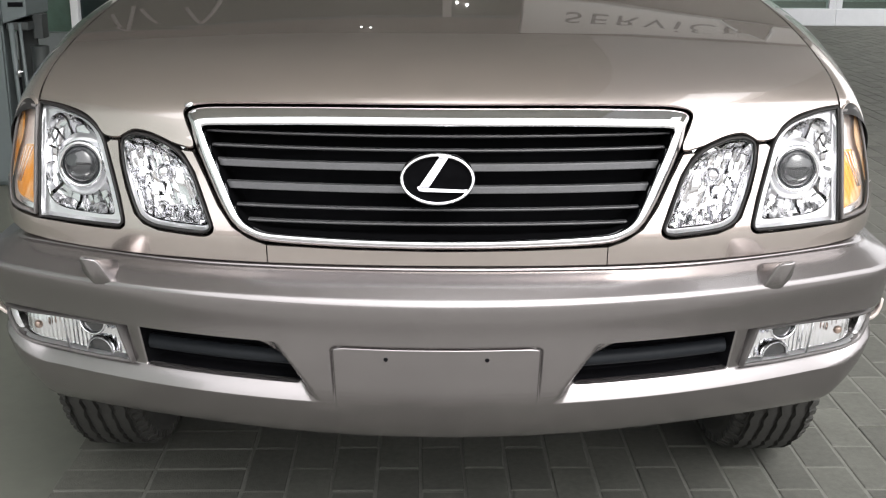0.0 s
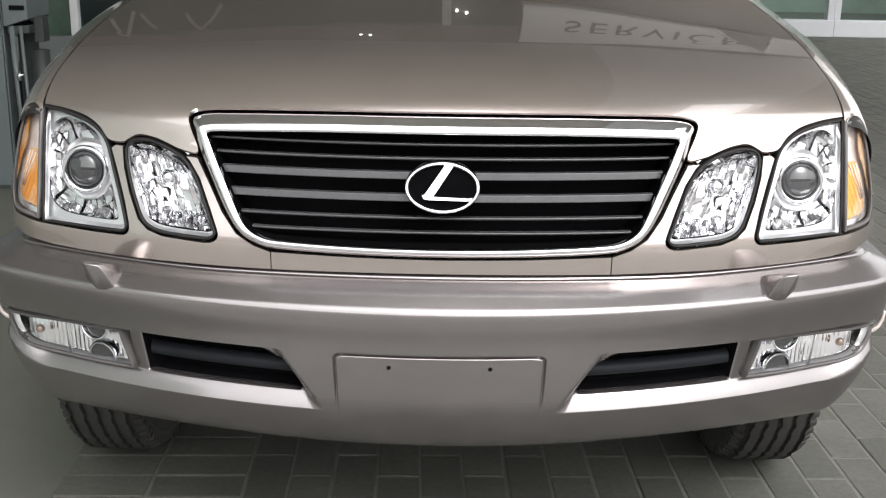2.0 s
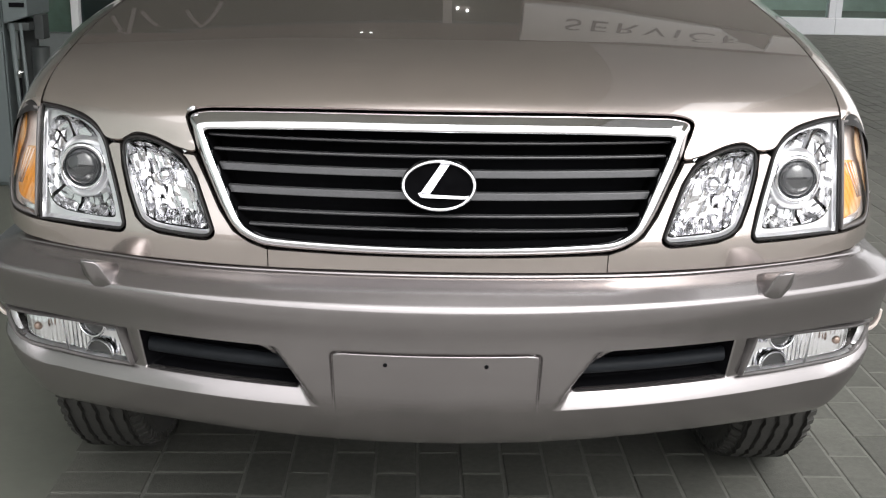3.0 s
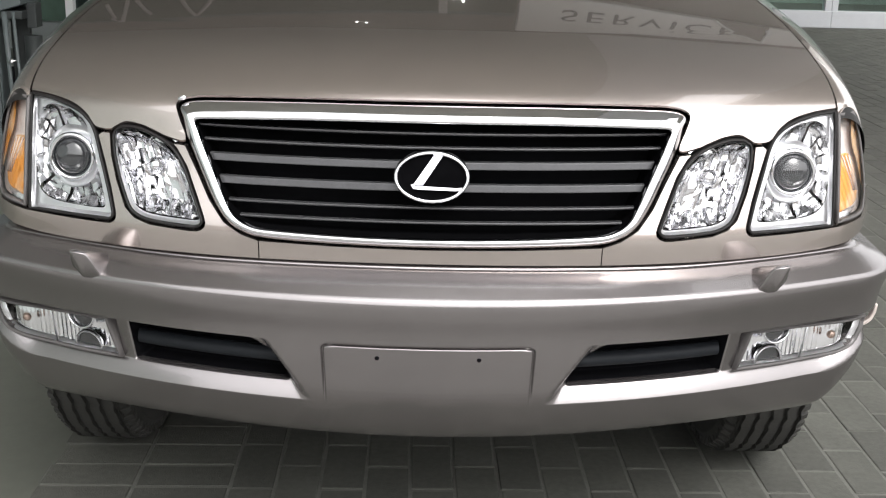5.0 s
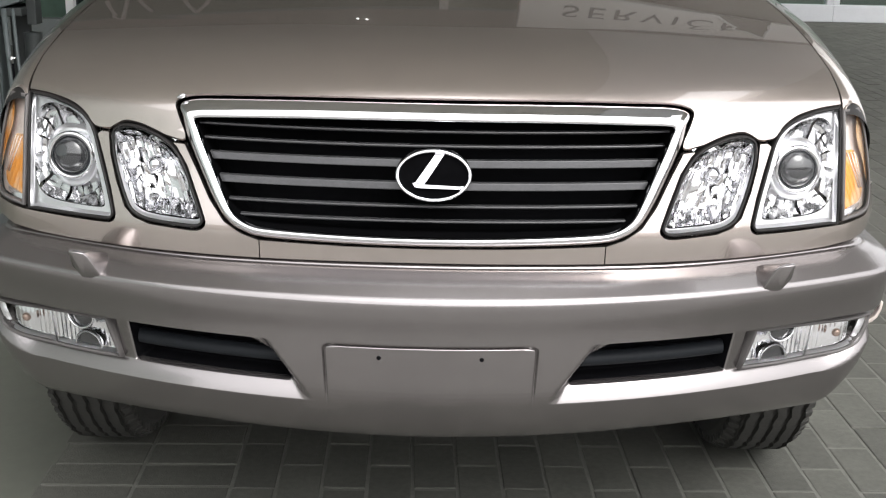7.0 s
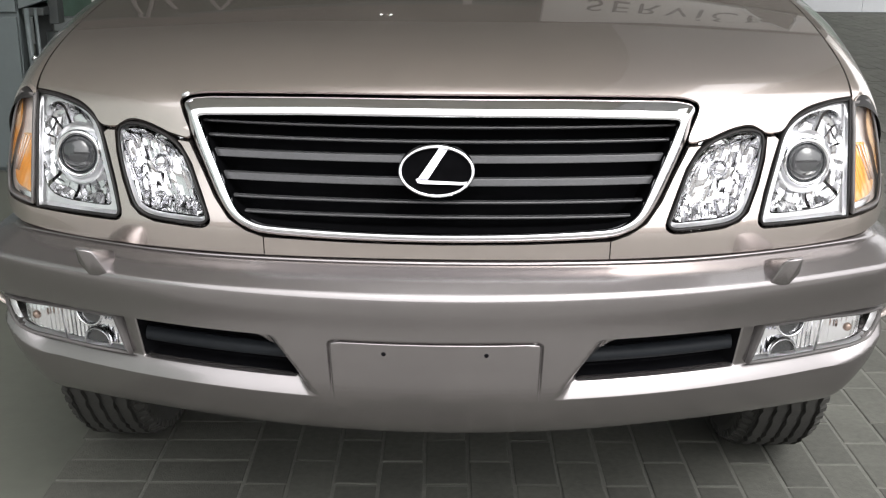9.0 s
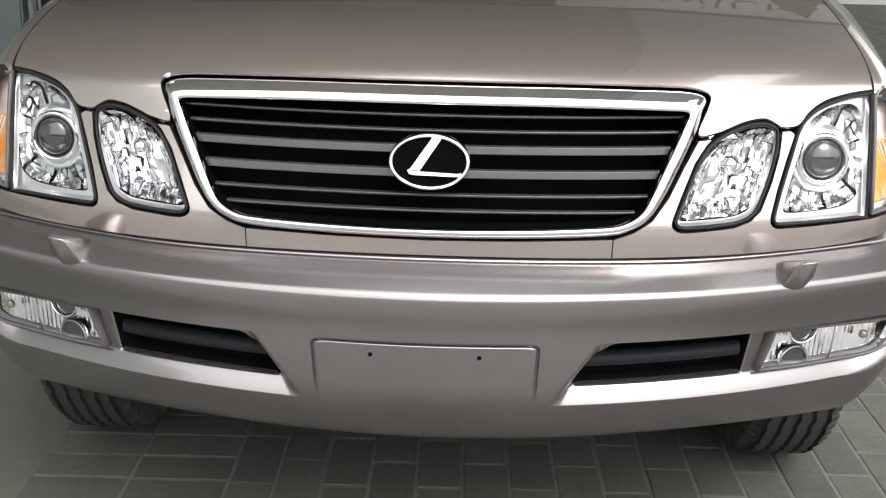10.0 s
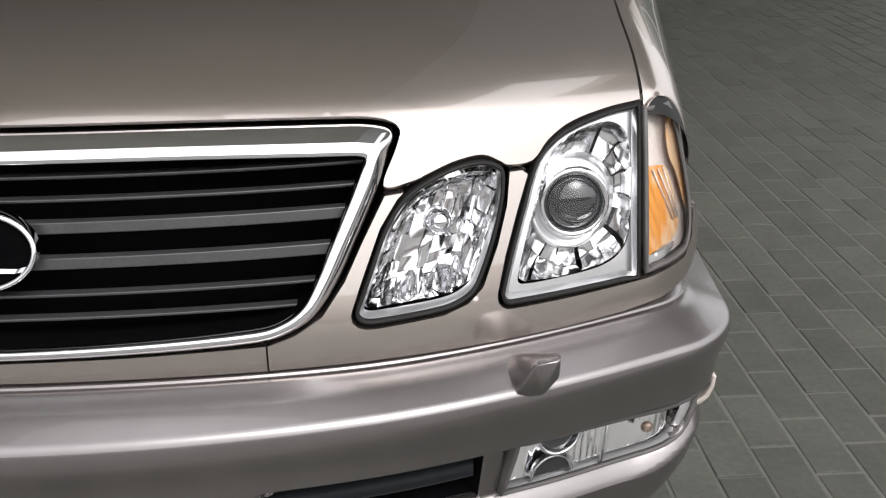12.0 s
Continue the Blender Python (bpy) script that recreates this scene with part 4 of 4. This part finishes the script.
def build_rear_body():
    """Doors, sills and tail as one plain tub up to the belt line."""
    bm = bmesh.new()
    rows = []
    for y in np.linspace(1.45, 4.72, 50):
        tail = max(0.0, (y - 4.45) / .27)
        half = .945 - .10 * tail**2
        arch = .44**2 - (y - 3.70) ** 2
        low = .36 + (math.sqrt(arch) if arch > 0 else 0.0) * .95
        top = 1.12 - .03 * tail
        pts = [(half - .05, low), (half, low + .03), (half + .005, .80), (half - .02, top - .08), (half - .07, top), (0, top + .02)]
        full = [(-x, z) for x, z in pts[:-1]] + pts[::-1]
        rows.append([bm.verts.new((x, y, z)) for x, z in full])
    for a, b in zip(rows, rows[1:]):
        for i in range(len(a) - 1):
            bm.faces.new((a[i], a[i + 1], b[i + 1], b[i]))
    bm.faces.new(rows[0]), bm.faces.new(rows[-1][::-1])
    bmesh.ops.recalc_face_normals(bm, faces=bm.faces)
    part("rear_body", bm, M_UPPER, suv, smooth=True, sharp=40)


build_rear_body()


# ---- the place ----
def build_ground():
    bm = bmesh.new()
    s = 60
    vs = [bm.verts.new(p) for p in ((-.885, -s, -.0022), (s, -s, -.0022), (s, s, -.0022), (-.885, s, -.0022))]
    bm.faces.new(vs)
    g = part("ground", bm, M_SAND)
    tagged(g, "grey concrete block paving with sandy joints", "paving", kind="structure")
    bm = bmesh.new()
    box(bm, -s, -.885, -s, s, -.3, -.0005)
    f = part("floor", bm, M_CONC)
    tagged(f, "smooth greenish grey concrete floor", "floor", kind="structure")
    return g


ground = build_ground()
TURNED = Matrix.Rotation(radians(1.5), 4, "Z")


def paver_mesh(l, w):
    bm = bmesh.new()
    j = .0075
    box(bm, -w / 2 + j / 2, w / 2 - j / 2, -l / 2 + j / 2, l / 2 - j / 2, -.05, 0, 0)
    bmesh.ops.inset_region(bm, faces=[f for f in bm.faces if f.normal.z > .9], thickness=.004, depth=.0)
    for v in bm.verts:
        if v.co.z > -.01 and (abs(v.co.x) > (w - j) / 2 - .001 or abs(v.co.y) > (l - j) / 2 - .001):
            v.co.z -= .0016
    for f in [f for f in bm.faces if f.normal.z < -.9]:
        bm.faces.remove(f)
    me = bpy.data.meshes.new("paver")
    bm.to_mesh(me)
    bm.free()
    return me


PITCH, LONG, X0, Y0 = .1035, .220, -.338, .364


def build_pavers():
    me = paver_mesh(LONG, PITCH)
    me.materials.append(M_PAVER)
    side_me = paver_mesh(PITCH, LONG)
    side_me.materials.append(M_PAVER)
    near, far = [], []
    for i in range(-1, 110):
        for j in range(-18, 70):
            x = X0 + (i + .5) * PITCH
            y = Y0 + (j + .5 + (i % 2) * .5) * LONG
            p = TURNED @ Vector((x, y, 0))
            if p.x < 12 and -.19 < p.y < 13:
                (near if (-.6 < p.x < 2.3 and .15 < p.y < 2.0) else far).append((p, 0))
    for i in range(2):
        for j in range(-30, 110):
            p = TURNED @ Vector((X0 - PITCH - (i + .5) * LONG + .0, Y0 + (j + .5) * PITCH + .014, 0))
            if -.25 < p.y < 11:
                (near if .2 < p.y < 1.2 else far).append((p, 1))
    near.sort(key=lambda q: abs(q[0].y - .7) + .6 * abs(q[0].x - .4))
    far += near[300:]
    rnd = random.Random(3)
    for p, kind in near[:300]:
        ob = new("paver", side_me if kind else me)
        ob.parent = ground
        ob.matrix_basis = Matrix.Translation((p.x, p.y, rnd.uniform(-.0012, .0012))) @ Matrix.Rotation(radians(1.5 + rnd.gauss(0, .4)), 4, "Z") @ Matrix.Rotation(rnd.gauss(0, .004), 4, "X")
    verts, faces = [], []
    for p, kind in far:
        src = side_me if kind else me
        k = len(verts)
        m = Matrix.Translation((p.x, p.y, rnd.uniform(-.0012, .0012))) @ Matrix.Rotation(radians(1.5), 4, "Z")
        verts += [m @ v.co for v in src.vertices]
        faces += [[k + q for q in f.vertices] for f in src.polygons]
    fm = bpy.data.meshes.new("pavers_beyond")
    fm.from_pydata(verts, [], faces)
    fm.materials.append(M_PAVER_FAR)
    ob = new("pavers_beyond", fm)
    ob.parent = ground
    tagged(ob, kind="stuff")


def wall_box(name, label, x0, x1, y0, y1, z0, z1, m):
    o = part(name, box(bmesh.new(), x0, x1, y0, y1, z0, z1), m)
    return tagged(o, label, "wall", kind="structure")


# back facade with white framed windows, fascia and sign
YB = 12.1
wall_box("wall_north_upper", "brown grey wall over the windows", -9, 7.6, YB, YB + .3, 2.75, 5.2, M_BROWN)
wall_box("wall_north_glazed", "dark greenish wall band under a grey rail", -9, .98, YB - .02, YB, 2.75, 4.26, M_BAND)
rail = part("trim", box(bmesh.new(), -9, .98, YB - .06, YB - .022, 4.24, 4.32, .004), M_SILL)
tagged(rail, "grey horizontal rail along the wall", "trim", kind="structure")
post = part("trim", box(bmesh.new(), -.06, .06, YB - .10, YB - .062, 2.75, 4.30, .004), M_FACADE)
tagged(post, "pale upright post on the wall", "trim", kind="structure")


def wall_lamp(x, z):
    w = thing("wall_lamp", "small white twin lamp on the wall", "lamp", (x, YB - .06, z), group="wall lamps")
    part("bracket", box(bmesh.new(), -.10, .10, .0, .055, -.03, .03, .004), M_LETTER, w)
    for s in (-1, 1):
        bulb = bmesh.new()
        bmesh.ops.create_uvsphere(bulb, u_segments=14, v_segments=8, radius=.017, matrix=Matrix.Translation((s * .065, -.03, s * .02)))
        part("bulb", bulb, M_LAMP, w, "glowing white bulb", smooth=True)


wall_lamp(-1.11, 4.78), wall_lamp(.20, 3.95)


def wall_brace():
    w = thing("wall_brace", "pale steel bracing on the dark wall", "brace", (-4.5, YB - .08, 4.3))
    for a, e in (((.02, -.85), (.01, .08)), ((.03, .08), (.34, -.95)), ((.43, -.85), (.54, -.30)), ((1.02, -.70), (1.13, -.10)), ((1.13, -.10), (1.5, -.75))):
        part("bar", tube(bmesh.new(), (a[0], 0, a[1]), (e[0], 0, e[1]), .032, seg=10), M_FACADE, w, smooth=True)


wall_brace()
wall_box("wall_north", "brown grey wall panel behind the drive", -9, 1.8, YB, YB + .3, 0, 2.75, M_BROWN)
wall_box("wall_room", "wall of the room behind the windows", 1.8, 7.6, YB + 4, YB + 4.2, 0, 4, M_ROOM)
wall_box("wall_east", "end wall of the building", 7.6, 7.8, YB, YB + 4.2, 0, 5.2, M_BROWN)
fascia = part("fascia", box(bmesh.new(), 1.0, 5.4, YB - .25, YB, 3.74, 4.9, .01), M_BOARD)
tagged(fascia, "pale fascia board over the service entrance", "fascia", kind="structure")
part("fascia_return", box(bmesh.new(), 5.4, 7.6, YB - .9, YB, 3.1, 4.6, .01), M_BOARD, fascia)
wedge = slab(((3.62, -3.70), (4.52, -4.80), (4.36, -3.70)), 0, .03)
for v in wedge.verts:
    v.co = Vector((v.co.x, YB - .285 + v.co.z, -v.co.y))
bmesh.ops.recalc_face_normals(wedge, faces=wedge.faces)
part("fascia_recess", wedge, M_BROWN, fascia, "brown grey wedge between the fascia's arms")
for (xa, za), (xb, zb) in (((1.0, 3.74), (3.6, 3.74)), ((3.6, 3.74), (4.52, 4.80)), ((4.52, 4.80), (4.36, 3.84)), ((4.36, 3.84), (5.4, 4.3))):
    part("fascia_edge", tube(bmesh.new(), (xa, YB - .32, za), (xb, YB - .32, zb), .03, seg=8), M_WHITE, fascia, "white folded metal edge")
text = bpy.data.curves.new("sign_letters", "FONT")
text.body, text.size, text.extrude, text.align_x, text.space_character = "SERVICE", .54, .010, "LEFT", 1.3
sign = new("sign_letters", text)
sign.data.materials.append(M_LETTER)
sign.matrix_world = pose(1.55, YB - .262, 3.97, 90, 0, 0)
tagged(sign, "dark raised capital letters on the fascia", "sign")


def storefront(n, x0, x1):
    w = thing("window_%d" % n, "white metal framed shop window with greenish glass", "window", kind="structure")
    for name, b in (("window_sill", (x0, x1, YB - .06, YB + .12, 0, .20)), ("window_head", (x0, x1, YB - .02, YB + .1, 2.6, 2.75))):
        part(name, box(bmesh.new(), *b, .008), M_FRAME, w)
    for x in (x0 + .04, (x0 + x1) / 2, x1 - .04):
        part("mullion", box(bmesh.new(), x - .04, x + .04, YB - .03, YB + .09, .20, 2.6, .006), M_FRAME, w)
    for a, b in ((x0 + .08, (x0 + x1) / 2 - .04), ((x0 + x1) / 2 + .04, x1 - .08)):
        g = part("pane", box(bmesh.new(), a, b, YB + .02, YB + .03, .20, 2.6), M_GLASS, w)
        g.visible_shadow = False


for k in range(2):
    storefront(k + 1, 1.8 + 2.9 * k, 1.8 + 2.9 * (k + 1))

# canopy over the car
CANOPY = [(-9, -3.6), (-2.6, -2.2), (-1.0, -.25), (1.0, -.1), (2.30, .1), (2.4, 2.0), (3.42, 2.6), (3.55, .6), (6.2, 1.3), (6.2, YB), (-9, YB)]
tagged(part("ceiling", slab(CANOPY, 5.2, 5.5), M_SOFFIT), "brown grey soffit of the entrance canopy", "canopy", kind="structure")
# Widened white field; its paint stands in for brighter light on the right.
tagged(part("ceiling_strip", slab(((1.25, .2), (2.28, .2), (2.38, 2.05), (3.42, 2.65), (5.6, 11.8), (2.0, 11.8)), 5.17, 5.196), M_WHITE), "white panel in the canopy soffit, widened to stand for brighter light", "canopy", kind="structure")
# out of view; drawn forward to darken the hood's left reflections
wall_box("wall_west", "unseen greenish grey wall that blocks the sky on the left", -6.3, -6.0, -7, YB, 0, 5.2, M_ROOM)

# unseen wall, added to keep the low sky off bumper and chrome
wall_box("low_sky_block", "unseen plain grey wall added to block the low sky", -30, 40, -20.3, -20, 0, 3.5, M_BROWN)

# unseen pale ground in front of the pavement, added to brighten the bumper
tagged(part("road", box(bmesh.new(), -30, 40, -60, -.31, -.05, .001), M_BOUNCE), "unseen pale ground added to bounce light onto the bumper", "road", kind="structure")


# equipment by the side wall
def cabinet():
    c = thing("steel_cabinet", "grey painted steel service cabinet on the concrete floor", "cabinet", (-2.84, 3.75, 0))
    part("body", box(bmesh.new(), -.65, .772, -.28, -.17, 0, 1.12, .006), M_CABINET, c)
    part("door", box(bmesh.new(), -.64, .768, -.302, -.283, .02, .740, .004), M_CABINET, c)
    part("drawer", box(bmesh.new(), -.64, .768, -.302, -.283, .762, 1.10, .004), M_CABINET, c)
    part("kick_plate", box(bmesh.new(), -1.10, -.66, -.30, .2, 0, .55, .004), M_DARKSTEEL, c)


cabinet()


def equipment_stand():
    """A narrow machine: a slotted head with a sloping underside on two legs, with a dark tank and a valve between them."""
    t = thing("equipment_stand", "narrow grey machine on steel legs with a dark tank", "machine", (-2.0, 3.60, 0))
    head = slab(((-.060, .776), (.056, .812), (.060, 1.04), (-.060, 1.04)), -.15, .15)
    for v in head.verts:
        v.co = Vector((v.co.x, v.co.z, v.co.y))
    bmesh.ops.recalc_face_normals(head, faces=head.faces)
    bmesh.ops.bevel(head, geom=list(head.edges), offset=.005, segments=2, affect="EDGES", profile=.5)
    head = part("head", head, M_CABINET, t)
    part("slot", box(bmesh.new(), -.026, .044, -.156, -.148, .855, .876, .002), M_BLACK, head, "black slot")
    # dark block below the grey head: its underside's shade put into the colour
    part("underside", box(bmesh.new(), -.052, .052, -.13, .13, .745, .783, .004), M_DARKSTEEL, head)
    for x, w, m in ((-.030, .013, M_CABINET), (.012, .008, M_CABINET)):
        leg = tube(bmesh.new(), (x + .020, -.13, 0), (x, -.13, .78), w, seg=12)
        part("leg", leg, m, t, smooth=True)
    # dark plate stands in for the shaded gap between the legs
    part("leg_gap_shade", box(bmesh.new(), -.062, .03, .02, .05, .06, .76, .004), M_DARKSTEEL, t)
    part("tank", tube(bmesh.new(), (.058, -.02, .02), (.058, -.02, .66), .042, seg=24), M_DARKSTEEL, t, "dark upright tank", smooth=True)
    part("side_plate", box(bmesh.new(), .048, .094, -.06, .02, .70, .815, .004), M_DARKSTEEL, t)
    part("foot", box(bmesh.new(), -.07, .10, -.15, .10, 0, .025, .004), M_DARKSTEEL, t)
    valve = part("valve", tube(bmesh.new(), (-.004, -.15, .53), (-.004, -.15, .565), .009, seg=12), M_CHROME, t, "small chrome valve", smooth=True)
    part("valve_tap", tube(bmesh.new(), (-.020, -.15, .548), (.016, -.15, .556), .004, seg=10), M_CHROME, valve, smooth=True)
    part("hose", tube(bmesh.new(), (-.004, -.13, .05), (-.004, -.145, .53), .006, seg=10), M_BLACK, t, smooth=True)


equipment_stand()


def side_window():
    w = thing("window_5", "greenish glazed partition with pale mullions over a grey sill", "window", kind="structure")
    y = 8.4
    part("window_sill", box(bmesh.new(), -6.0, -1.5, y - .1, y + .2, 0, .24, .004), M_SILL, w)
    for x in (-5.9, -4.6, -3.33, -1.55):
        part("mullion", box(bmesh.new(), x - .035, x + .035, y - .03, y + .10, 0.24, 2.1, .006), M_WHITE, w)
    for a, b, m in ((-5.86, -4.64, M_GREENGLASS), (-4.56, -3.37, M_GREENGLASS), (-3.29, -1.59, M_DARKGLASS)):
        part("pane", box(bmesh.new(), a, b, y + .04, y + .05, 0.24, 2.1), m, w)
    part("window_head", box(bmesh.new(), -6.0, -1.5, y - .02, y + .12, 2.1, 2.2, .006), M_DARKSTEEL, w)


side_window()
build_pavers()
